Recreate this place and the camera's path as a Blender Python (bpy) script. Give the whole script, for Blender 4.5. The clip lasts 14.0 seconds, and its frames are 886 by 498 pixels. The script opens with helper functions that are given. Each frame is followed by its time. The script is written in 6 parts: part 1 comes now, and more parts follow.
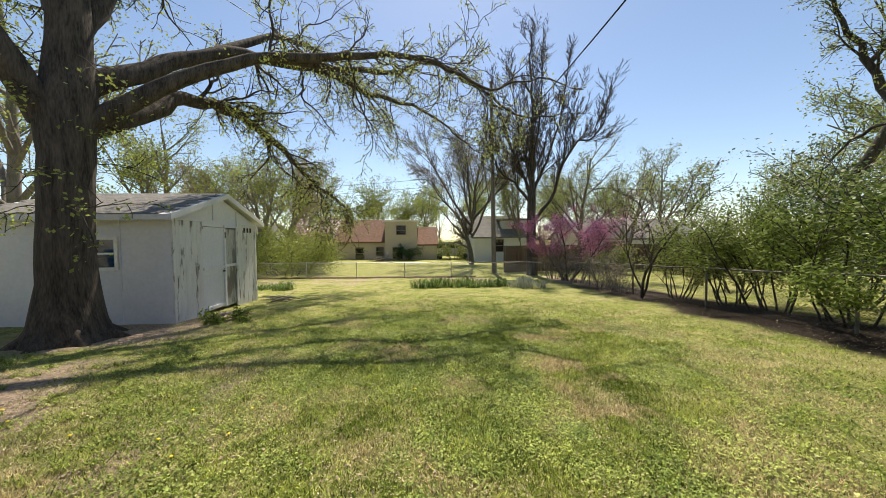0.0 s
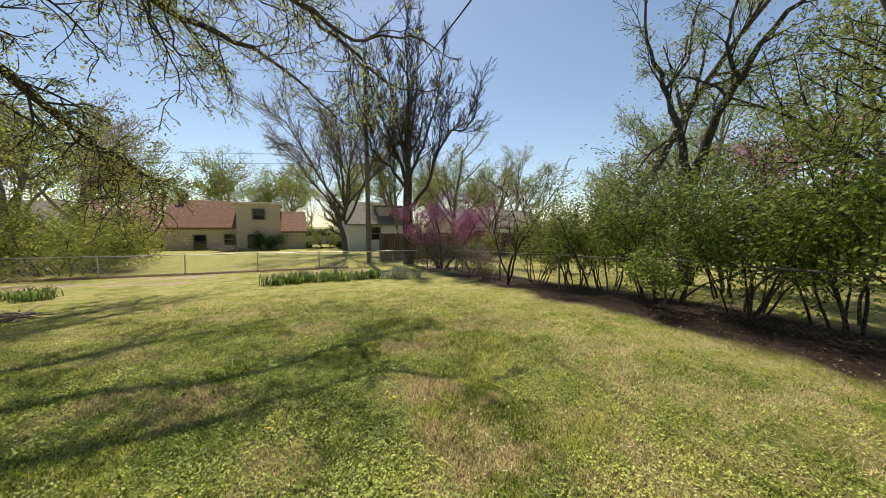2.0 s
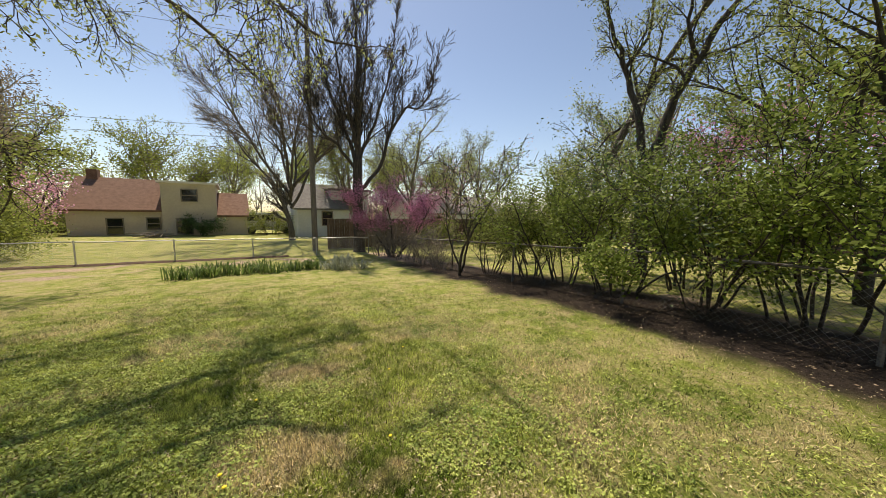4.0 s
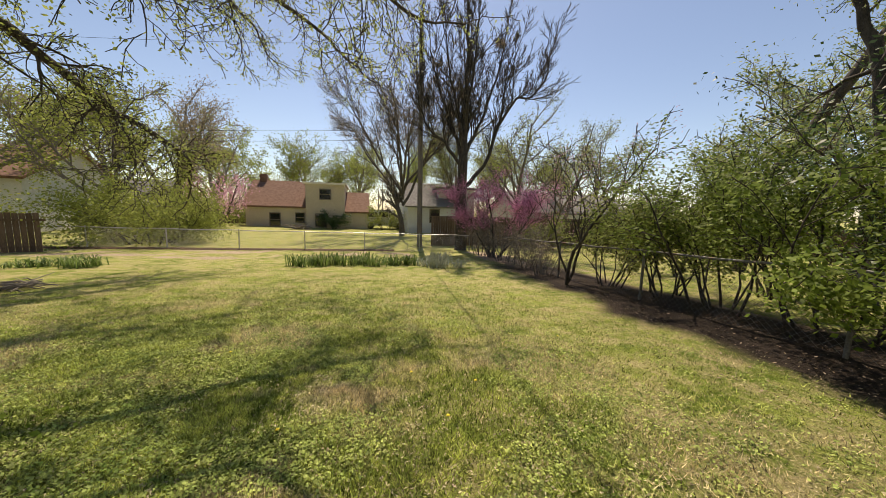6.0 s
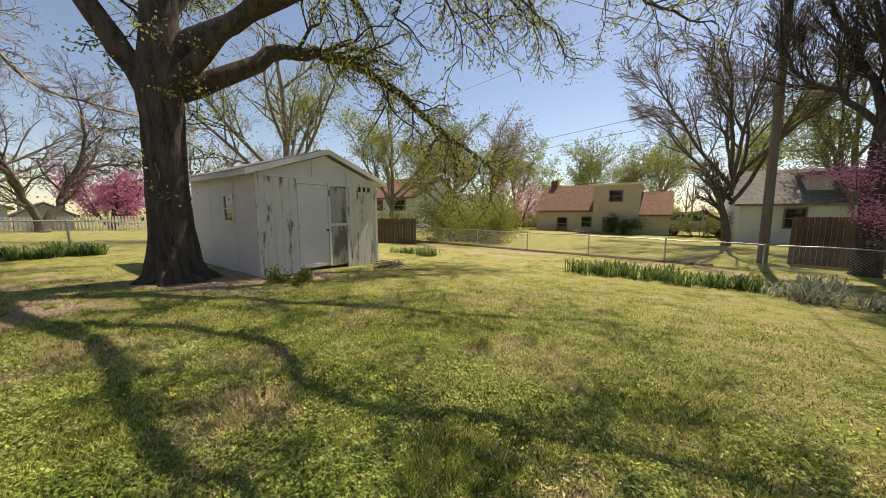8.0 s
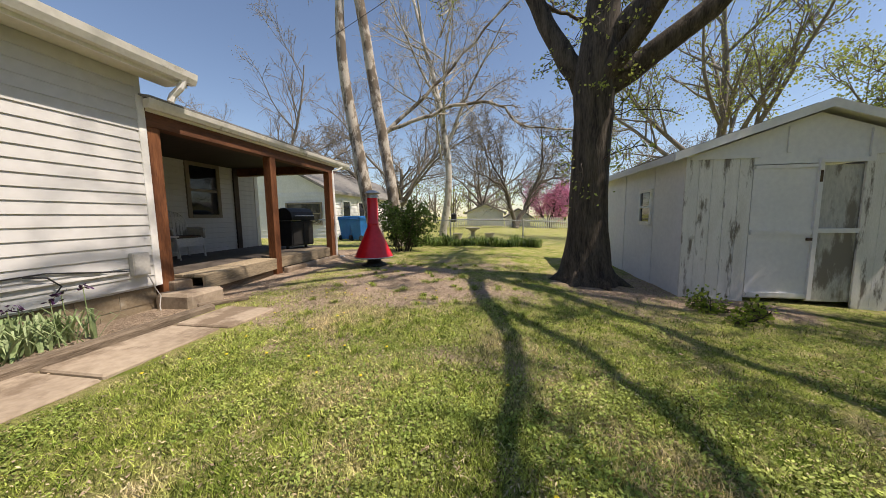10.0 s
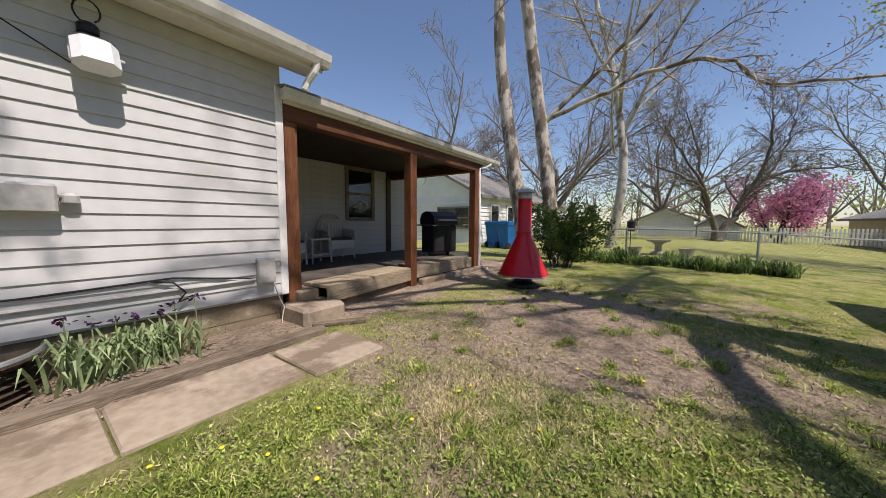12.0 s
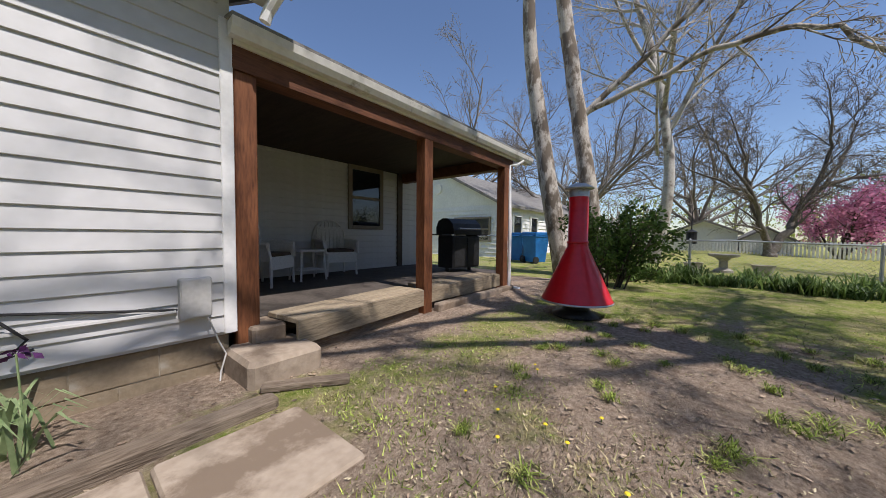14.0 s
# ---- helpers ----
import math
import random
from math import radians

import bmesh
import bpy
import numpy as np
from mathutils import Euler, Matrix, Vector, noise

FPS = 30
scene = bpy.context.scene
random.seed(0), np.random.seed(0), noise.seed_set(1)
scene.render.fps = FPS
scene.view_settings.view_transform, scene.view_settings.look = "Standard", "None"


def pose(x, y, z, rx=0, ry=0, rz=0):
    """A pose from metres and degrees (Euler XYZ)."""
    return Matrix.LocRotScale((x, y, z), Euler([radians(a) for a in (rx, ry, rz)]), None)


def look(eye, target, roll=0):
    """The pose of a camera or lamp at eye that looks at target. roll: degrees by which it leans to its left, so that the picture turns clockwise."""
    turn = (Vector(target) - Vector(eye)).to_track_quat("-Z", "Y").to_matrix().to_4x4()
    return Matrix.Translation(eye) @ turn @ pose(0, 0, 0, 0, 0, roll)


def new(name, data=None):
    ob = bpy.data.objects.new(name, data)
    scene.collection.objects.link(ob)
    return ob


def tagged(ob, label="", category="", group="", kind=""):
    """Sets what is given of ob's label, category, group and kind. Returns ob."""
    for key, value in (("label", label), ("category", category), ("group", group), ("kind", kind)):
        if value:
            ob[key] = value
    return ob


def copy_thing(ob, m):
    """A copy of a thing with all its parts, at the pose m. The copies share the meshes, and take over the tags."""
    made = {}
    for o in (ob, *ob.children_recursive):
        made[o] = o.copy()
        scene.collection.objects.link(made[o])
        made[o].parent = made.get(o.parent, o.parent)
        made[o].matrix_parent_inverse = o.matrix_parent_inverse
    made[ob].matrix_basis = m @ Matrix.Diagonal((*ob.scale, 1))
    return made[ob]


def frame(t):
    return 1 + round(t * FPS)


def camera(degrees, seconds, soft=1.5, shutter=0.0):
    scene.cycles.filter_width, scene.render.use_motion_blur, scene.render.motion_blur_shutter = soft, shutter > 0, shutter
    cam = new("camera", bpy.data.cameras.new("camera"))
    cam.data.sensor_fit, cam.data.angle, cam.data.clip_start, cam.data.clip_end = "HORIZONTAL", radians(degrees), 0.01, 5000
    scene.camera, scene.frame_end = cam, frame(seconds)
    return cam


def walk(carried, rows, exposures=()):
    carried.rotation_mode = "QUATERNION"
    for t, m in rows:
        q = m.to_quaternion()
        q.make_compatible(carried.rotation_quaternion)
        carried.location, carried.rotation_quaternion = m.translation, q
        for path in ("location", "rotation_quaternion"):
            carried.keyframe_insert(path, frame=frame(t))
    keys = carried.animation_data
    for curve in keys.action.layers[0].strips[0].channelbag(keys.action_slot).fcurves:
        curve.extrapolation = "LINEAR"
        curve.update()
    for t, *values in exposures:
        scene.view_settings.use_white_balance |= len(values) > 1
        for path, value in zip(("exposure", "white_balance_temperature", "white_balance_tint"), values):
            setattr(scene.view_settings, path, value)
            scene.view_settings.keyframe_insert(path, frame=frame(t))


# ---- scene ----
cam = camera(109.4, 14.0, soft=0.3)
PATH = [
    (0, (0.0, 0.0, 1.257), (0.192, 1.989, 1.197), -0.7),
    (0.5, (0.094, 0.204, 1.253), (0.455, 2.17, 1.184), -0.3),
    (1, (0.233, 0.412, 1.272), (0.771, 2.336, 1.19), -0.1),
    (1.5, (0.362, 0.693, 1.278), (1.087, 2.554, 1.165), -0.1),
    (2, (0.506, 0.969, 1.241), (1.421, 2.741, 1.098), 0.1),
    (2.5, (0.661, 1.172, 1.235), (1.735, 2.848, 1.038), 0.4),
    (2.7, (0.74, 1.232, 1.219), (1.864, 2.874, 1.013), 0.3),
    (4.8, (1.708, 1.851, 1.198), (2.781, 3.522, 0.956), 1.9),
    (5, (1.764, 1.925, 1.178), (2.774, 3.634, 0.937), 1.9),
    (5.5, (1.883, 2.103, 1.142), (2.67, 3.926, 0.902), 1.9),
    (6, (1.949, 2.26, 1.13), (2.456, 4.179, 0.886), 1.6),
    (6.5, (2.007, 2.464, 1.101), (2.166, 4.443, 0.858), 1.3),
    (7, (2.04, 2.726, 1.064), (1.816, 4.699, 0.824), 1.1),
    (7.5, (1.997, 3.003, 1.032), (1.334, 4.874, 0.793), 0.6),
    (8, (1.842, 3.275, 0.997), (0.721, 4.915, 0.763), -0.1),
    (8.5, (1.638, 3.507, 0.967), (0.065, 4.722, 0.743), -0.5),
    (9, (1.361, 3.637, 0.938), (-0.524, 4.273, 0.727), -0.8),
    (9.2, (1.231, 3.637, 0.932), (-0.717, 4.041, 0.723), -0.9),
    (11.3, (-0.482, 3.272, 1.022), (-2.204, 2.274, 0.829), 0.3),
    (11.5, (-0.602, 3.179, 1.01), (-2.287, 2.119, 0.824), 0.4),
    (12, (-0.883, 2.942, 0.983), (-2.491, 1.765, 0.811), 0.4),
    (12.5, (-1.14, 2.69, 0.954), (-2.702, 1.451, 0.799), 0.5),
    (13, (-1.389, 2.476, 0.93), (-2.929, 1.207, 0.795), 0.6),
    (13.5, (-1.646, 2.271, 0.91), (-3.184, 0.997, 0.798), 0.6),
    (14, (-1.891, 2.067, 0.89), (-3.443, 0.809, 0.803), 0.6),
]
walk(cam, [(t, look(eye, target, roll)) for t, eye, target, roll in PATH], [(0, 0.46, 7300, 11), (2.5, 0.22, 7600, 13), (5, 0.26, 7900, 16), (7.5, 0.26, 8000, 18), (9, 0.34, 7600, 15), (11.5, 0.12, 6750, 18), (14, 0.06, 6250, 17)])


# ---- light: clear spring noon ----
SUN = Vector((0.14, 1.0, 1.6)).normalized()
world = bpy.data.worlds.new("sky")
scene.world = world
world.use_nodes = True
wn = world.node_tree
sky = wn.nodes.new("ShaderNodeTexSky")
sky.sky_type = "NISHITA"
sky.sun_disc = False
sky.sun_elevation = math.asin(SUN.z)
sky.sun_rotation = math.atan2(SUN.x, SUN.y)
sky.air_density, sky.dust_density, sky.ozone_density = 1.0, 0.3, 3.2
wn.links.new(sky.outputs[0], wn.nodes["Background"].inputs[0])
wn.nodes["Background"].inputs[1].default_value = 0.125
sun = new("sun", bpy.data.lights.new("sun", "SUN"))
sun.data.energy, sun.data.angle, sun.data.color = 5.0, radians(0.6), (1.0, 0.95, 0.87)
sun.matrix_world = look((0, 0, 30), Vector((0, 0, 30)) - SUN)

# ---- materials ----
def mat(name, a, b, scale=6.0, rough=0.8, metal=0.0, bump=0.15, stain=None, amount=0.4, stretch=(1, 1, 1), fine=8.0, island=0.0, per_object=0.0, trans=0.0, spec=0.3):
    """Procedural surface: two base colours mixed at two scales, an optional stain with a shape of its own, fine relief."""
    m = bpy.data.materials.new(name)
    m.use_nodes = True
    t = m.node_tree
    n, l = t.nodes, t.links
    bs = n["Principled BSDF"]
    tc, mp = n.new("ShaderNodeTexCoord"), n.new("ShaderNodeMapping")
    mp.inputs["Scale"].default_value = stretch
    l.new(tc.outputs["Object"], mp.inputs[0])
    n1, n2 = n.new("ShaderNodeTexNoise"), n.new("ShaderNodeTexNoise")
    for q, s in ((n1, scale), (n2, scale * fine)):
        q.inputs["Scale"].default_value, q.inputs["Detail"].default_value = s, 5.0
        l.new(mp.outputs[0], q.inputs["Vector"])
    ma = n.new("ShaderNodeMath")
    ma.operation = "MULTIPLY_ADD"
    ma.inputs[1].default_value, ma.inputs[2].default_value = 0.55, 0.0
    l.new(n2.outputs[0], ma.inputs[0])
    mb = n.new("ShaderNodeMath")
    mb.operation = "MULTIPLY_ADD"
    mb.inputs[1].default_value = 0.6
    l.new(n1.outputs[0], mb.inputs[0])
    l.new(ma.outputs[0], mb.inputs[2])
    rp = n.new("ShaderNodeValToRGB")
    rp.color_ramp.elements[0].position, rp.color_ramp.elements[1].position = 0.42, 0.72
    rp.color_ramp.elements[0].color, rp.color_ramp.elements[1].color = (*a, 1), (*b, 1)
    l.new(mb.outputs[0], rp.inputs[0])
    col = rp.outputs[0]
    if stain:
        n3, r3, mx = n.new("ShaderNodeTexNoise"), n.new("ShaderNodeValToRGB"), n.new("ShaderNodeMix")
        n3.inputs["Scale"].default_value, n3.inputs["Detail"].default_value = scale * 0.7, 8.0
        n3.inputs["Roughness"].default_value = 0.65
        l.new(mp.outputs[0], n3.inputs["Vector"])
        r3.color_ramp.elements[0].position, r3.color_ramp.elements[1].position = 0.62 - 0.3 * amount, 0.70 - 0.3 * amount
        l.new(n3.outputs[0], r3.inputs[0])
        mx.data_type = "RGBA"
        l.new(r3.outputs[0], mx.inputs[0])
        l.new(col, mx.inputs[6])
        mx.inputs[7].default_value = (*stain, 1)
        col = mx.outputs[2]
    if island or per_object:
        hs = n.new("ShaderNodeHueSaturation")
        src = n.new("ShaderNodeNewGeometry").outputs["Random Per Island"] if island else n.new("ShaderNodeObjectInfo").outputs["Random"]
        k = island or per_object
        mr = n.new("ShaderNodeMapRange")
        mr.inputs[3].default_value, mr.inputs[4].default_value = 1 - k, 1 + k
        l.new(src, mr.inputs[0])
        l.new(mr.outputs[0], hs.inputs["Value"])
        l.new(col, hs.inputs["Color"])
        col = hs.outputs[0]
    l.new(col, bs.inputs["Base Color"])
    bs.inputs["Roughness"].default_value, bs.inputs["Metallic"].default_value = rough, metal
    bs.inputs["Specular IOR Level"].default_value = spec
    if trans:
        tr, ms = n.new("ShaderNodeBsdfTranslucent"), n.new("ShaderNodeMixShader")
        ms.inputs[0].default_value = trans
        l.new(col, tr.inputs[0])
        l.new(bs.outputs[0], ms.inputs[1])
        l.new(tr.outputs[0], ms.inputs[2])
        l.new(ms.outputs[0], n["Material Output"].inputs[0])
    if bump:
        bp = n.new("ShaderNodeBump")
        bp.inputs["Strength"].default_value, bp.inputs["Distance"].default_value = bump, 0.02
        l.new(mb.outputs[0], bp.inputs["Height"])
        l.new(bp.outputs[0], bs.inputs["Normal"])
    return m


def glass(name, tint):
    m = bpy.data.materials.new(name)
    m.use_nodes = True
    b = m.node_tree.nodes["Principled BSDF"]
    b.inputs["Base Color"].default_value = (*tint, 1)
    b.inputs["Roughness"].default_value, b.inputs["Specular IOR Level"].default_value = 0.04, 0.6
    return m


M_SIDING = mat("white_vinyl", (0.53, 0.525, 0.51), (0.60, 0.595, 0.58), 1.2, 0.45, bump=0.03)
M_TRIM = mat("white_trim", (0.72, 0.71, 0.68), (0.82, 0.81, 0.78), 3, 0.5, bump=0.05)
M_SOFFIT = mat("cream_soffit", (0.66, 0.63, 0.55), (0.74, 0.71, 0.63), 2, 0.6, bump=0.03)
M_GUTTER = mat("gutter_metal", (0.62, 0.60, 0.54), (0.72, 0.70, 0.64), 3, 0.45, bump=0.04, stain=(0.3, 0.27, 0.2), amount=0.15)
M_BLOCK = mat("painted_block", (0.22, 0.17, 0.11), (0.30, 0.24, 0.16), 3, 0.9, bump=0.4, stain=(0.36, 0.32, 0.25), amount=0.35)
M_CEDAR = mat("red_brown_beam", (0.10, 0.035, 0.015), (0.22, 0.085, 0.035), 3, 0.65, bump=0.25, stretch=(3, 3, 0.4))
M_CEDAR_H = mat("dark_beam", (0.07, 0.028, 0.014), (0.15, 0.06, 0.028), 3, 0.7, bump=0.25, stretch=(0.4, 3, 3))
M_DECK = mat("deck_board", (0.23, 0.18, 0.12), (0.42, 0.34, 0.23), 3, 0.8, bump=0.3, stretch=(0.5, 4, 4), per_object=0.2)
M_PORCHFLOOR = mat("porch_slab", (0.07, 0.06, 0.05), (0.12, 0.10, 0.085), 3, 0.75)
M_CONC = mat("concrete", (0.28, 0.22, 0.16), (0.40, 0.325, 0.245), 2.2, 0.9, bump=0.3, stain=(0.20, 0.15, 0.105), amount=0.35)
M_TIMBER = mat("weathered_timber", (0.11, 0.08, 0.055), (0.24, 0.19, 0.14), 3, 0.9, bump=0.6, stretch=(0.6, 5, 5))
M_SHINGLE = mat("grey_shingle", (0.13, 0.125, 0.115), (0.27, 0.26, 0.24), 5, 0.95, bump=0.5, per_object=0.12)
M_SHINGLE_B = mat("brown_shingle", (0.15, 0.085, 0.055), (0.24, 0.14, 0.095), 4, 0.95, bump=0.4)
M_PEEL = mat("peeling_white_board", (0.60, 0.59, 0.56), (0.72, 0.71, 0.69), 7.0, 0.8, bump=0.3, stain=(0.20, 0.18, 0.155), amount=0.24, stretch=(1.5, 1.5, 0.34), fine=9)
M_SHEDWALL = mat("shed_white_panel", (0.64, 0.64, 0.66), (0.72, 0.72, 0.73), 2, 0.75, bump=0.1)
M_SHEDDOOR = mat("shed_grey_door", (0.36, 0.36, 0.34), (0.50, 0.49, 0.46), 4.2, 0.8, bump=0.25, stain=(0.20, 0.18, 0.15), amount=0.42, stretch=(1.2, 1.2, 0.4))
M_BARK = mat("oak_bark", (0.028, 0.022, 0.017), (0.115, 0.095, 0.075), 5, 0.95, bump=1.0, stretch=(2.2, 2.2, 0.35), fine=5)
M_BARK_D = mat("dark_bark", (0.03, 0.025, 0.02), (0.10, 0.084, 0.068), 6, 0.95, bump=0.6, stretch=(2, 2, 0.5))
M_BARK_G = mat("grey_bark", (0.14, 0.12, 0.10), (0.27, 0.24, 0.205), 6, 0.95, bump=0.5, stretch=(2, 2, 0.6))
M_SYC = mat("sycamore_bark", (0.34, 0.30, 0.25), (0.52, 0.47, 0.40), 5, 0.9, bump=0.5, stain=(0.15, 0.12, 0.09), amount=0.48, stretch=(1, 1, 0.5))
M_BARK_M = mat("grey_brown_bark", (0.065, 0.055, 0.046), (0.17, 0.148, 0.125), 6, 0.95, bump=0.5, stretch=(2, 2, 0.6))
M_SYC_UP = mat("pale_sycamore_limb", (0.34, 0.315, 0.28), (0.50, 0.47, 0.42), 3, 0.85, stain=(0.20, 0.17, 0.14), amount=0.35)
M_LEAF_Y = mat("young_leaf", (0.25, 0.31, 0.07), (0.43, 0.47, 0.14), 3, 0.6, bump=0, island=0.35, trans=0.5, spec=0.15)
M_LEAF_G = mat("shrub_leaf", (0.12, 0.19, 0.025), (0.25, 0.32, 0.06), 2, 0.6, bump=0, island=0.45, trans=0.5, spec=0.15)
M_LEAF_D = mat("dark_shrub_leaf", (0.035, 0.075, 0.018), (0.085, 0.14, 0.035), 2, 0.5, bump=0, island=0.5, trans=0.35)
M_LEAF_M = mat("mid_leaf", (0.20, 0.25, 0.05), (0.34, 0.37, 0.10), 2, 0.6, bump=0, island=0.4, trans=0.5, spec=0.15)
M_BUD = mat("bud_haze", (0.28, 0.22, 0.15), (0.40, 0.33, 0.21), 2, 0.8, bump=0, island=0.35, trans=0.3)
M_PINK = mat("redbud_flower", (0.50, 0.16, 0.30), (0.72, 0.34, 0.50), 3, 0.7, bump=0, island=0.3, trans=0.5)
M_PINK_L = mat("pale_redbud_flower", (0.58, 0.25, 0.37), (0.80, 0.48, 0.58), 3, 0.7, bump=0, island=0.3, trans=0.5)
M_BLADE = mat("grass_blade", (0.13, 0.20, 0.03), (0.50, 0.55, 0.14), 1.3, 0.7, bump=0, island=0.85, trans=0.3, stain=(0.60, 0.51, 0.29), amount=0.38, spec=0.15)
M_STRAP = mat("strap_leaf", (0.09, 0.16, 0.035), (0.20, 0.28, 0.075), 3, 0.5, bump=0.05, island=0.4, trans=0.35)
M_STRAP_W = mat("pale_strap_leaf", (0.28, 0.31, 0.20), (0.48, 0.50, 0.38), 3, 0.5, bump=0.05, island=0.3, trans=0.2)
M_IRIS = mat("iris_leaf", (0.19, 0.27, 0.115), (0.36, 0.44, 0.22), 3, 0.5, bump=0.05, island=0.25, trans=0.2)
M_PURPLE = mat("iris_flower", (0.035, 0.008, 0.04), (0.09, 0.02, 0.11), 8, 0.6, bump=0, island=0.4)
M_YELLOW = mat("dandelion_flower", (0.75, 0.55, 0.02), (0.85, 0.70, 0.05), 8, 0.6, bump=0)
M_LITTER = mat("leaf_litter", (0.14, 0.10, 0.07), (0.38, 0.29, 0.20), 4, 0.9, bump=0, island=0.6)
M_STRAW = mat("dry_straw", (0.27, 0.22, 0.12), (0.58, 0.50, 0.31), 6, 0.8, bump=0, island=0.5)
M_MULCH = mat("brown_mulch", (0.05, 0.032, 0.02), (0.17, 0.11, 0.07), 9, 0.95, bump=0.8)
M_RED = mat("red_enamel", (0.50, 0.006, 0.012), (0.60, 0.012, 0.02), 2, 0.28, bump=0.02, spec=0.5)
M_STEEL = mat("galvanised", (0.38, 0.38, 0.37), (0.55, 0.55, 0.53), 8, 0.45, metal=0.7, bump=0.05)
M_OLDSTEEL = mat("weathered_galvanised", (0.12, 0.115, 0.105), (0.24, 0.235, 0.22), 8, 0.7, metal=0.3, bump=0.1, stain=(0.13, 0.08, 0.05), amount=0.3)
M_BLACK = mat("black_enamel", (0.012, 0.012, 0.013), (0.03, 0.03, 0.03), 4, 0.4, bump=0.05)
M_RUST = mat("rusty_iron", (0.04, 0.028, 0.022), (0.09, 0.055, 0.04), 6, 0.85)
M_BLUE = mat("blue_plastic", (0.012, 0.12, 0.36), (0.02, 0.17, 0.45), 3, 0.5, bump=0.03)
M_WICKER = mat("white_wicker", (0.62, 0.61, 0.58), (0.74, 0.73, 0.70), 30, 0.7, bump=0.8)
M_GREYBOX = mat("grey_painted_metal", (0.42, 0.41, 0.38), (0.52, 0.51, 0.48), 4, 0.5, bump=0.05)
M_LAMP = mat("frosted_lamp_lens", (0.70, 0.72, 0.74), (0.82, 0.84, 0.86), 20, 0.25, bump=0.2)
M_WIRE = mat("black_cable", (0.012, 0.012, 0.012), (0.03, 0.03, 0.03), 8, 0.6, bump=0)
M_POLE = mat("pole_wood", (0.13, 0.11, 0.09), (0.22, 0.19, 0.155), 3, 0.95, bump=0.4, stretch=(3, 3, 0.3))
M_WOODFENCE = mat("brown_fence_board", (0.09, 0.06, 0.04), (0.18, 0.125, 0.088), 3, 0.95, bump=0.3, stretch=(3, 3, 0.5), per_object=0.25)
M_BEIGE = mat("beige_siding", (0.54, 0.46, 0.35), (0.61, 0.53, 0.41), 1, 0.8, bump=0.05)
M_PALEHOUSE = mat("pale_siding", (0.60, 0.61, 0.60), (0.70, 0.71, 0.70), 1, 0.8, bump=0.05)
M_STONE = mat("garden_stone", (0.24, 0.22, 0.19), (0.42, 0.39, 0.34), 5, 0.95, bump=0.5)
M_GLASS = glass("dark_window_glass", (0.012, 0.015, 0.02))
M_FRAME = mat("taupe_window_frame", (0.20, 0.165, 0.125), (0.26, 0.22, 0.17), 5, 0.6)
M_DARKTRIM = mat("dark_brown_trim", (0.06, 0.042, 0.03), (0.10, 0.07, 0.05), 4, 0.7)
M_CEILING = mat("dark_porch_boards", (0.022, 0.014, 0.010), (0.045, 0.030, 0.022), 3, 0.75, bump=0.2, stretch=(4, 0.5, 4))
M_CLOVER = mat("clover_leaf", (0.14, 0.22, 0.04), (0.44, 0.50, 0.14), 1.6, 0.6, bump=0, island=0.6, trans=0.3, spec=0.2)
M_SIDE_DIRTY = mat("far_white_lap", (0.66, 0.66, 0.64), (0.76, 0.76, 0.74), 1.5, 0.6, bump=0.05)


# ---- mesh helpers ----
class Mesh:
    """Collects vertices and faces of one part."""
    def __init__(self):
        self.v, self.f = [], []

    def add(self, verts, faces):
        o = len(self.v)
        self.v.extend([tuple(p) for p in verts])
        self.f.extend([tuple(i + o for i in q) for q in faces])
        return self

    def box(self, x0, x1, y0, y1, z0, z1, m=None):
        vs = [Vector((x, y, z)) for z in (z0, z1) for y in (y0, y1) for x in (x0, x1)]
        if m is not None:
            vs = [m @ p for p in vs]
        return self.add(vs, [(0, 2, 3, 1), (4, 5, 7, 6), (0, 1, 5, 4), (2, 6, 7, 3), (0, 4, 6, 2), (1, 3, 7, 5)])

    def tube(self, pts, radii, k=6, close=True):
        pts = [Vector(p) for p in pts]
        o = len(self.v)
        side = None
        for i, p in enumerate(pts):
            d = (pts[min(i + 1, len(pts) - 1)] - pts[max(i - 1, 0)]).normalized()
            if side is None:
                side = d.orthogonal().normalized()
            side = (side - d * side.dot(d)).normalized()
            up = d.cross(side)
            for j in range(k):
                a = 2 * math.pi * j / k
                q = p + (side * math.cos(a) + up * math.sin(a)) * radii[i]
                self.v.append((q.x, q.y, q.z))
        for i in range(len(pts) - 1):
            for j in range(k):
                self.f.append((o + i * k + j, o + i * k + (j + 1) % k, o + (i + 1) * k + (j + 1) % k, o + (i + 1) * k + j))
        if close:
            self.f.append(tuple(o + (len(pts) - 1) * k + j for j in range(k)))
            self.f.append(tuple(o + k - 1 - j for j in range(k)))
        return self

    def lathe(self, c, prof, k=24):
        o = len(self.v)
        for r, z in prof:
            for j in range(k):
                a = 2 * math.pi * j / k
                self.v.append((c[0] + r * math.cos(a), c[1] + r * math.sin(a), c[2] + z))
        for i in range(len(prof) - 1):
            for j in range(k):
                self.f.append((o + i * k + j, o + i * k + (j + 1) % k, o + (i + 1) * k + (j + 1) % k, o + (i + 1) * k + j))
        return self

    def data(self, name, material, smooth=False):
        me = bpy.data.meshes.new(name)
        me.from_pydata(self.v, [], self.f)
        me.materials.append(material)
        if smooth:
            me.polygons.foreach_set("use_smooth", [True] * len(me.polygons))
        me.update()
        return me


def part(name, mesh, material, parent=None, label="", smooth=False):
    ob = new(name, mesh.data(name, material, smooth))
    ob.parent = parent
    return tagged(ob, label)


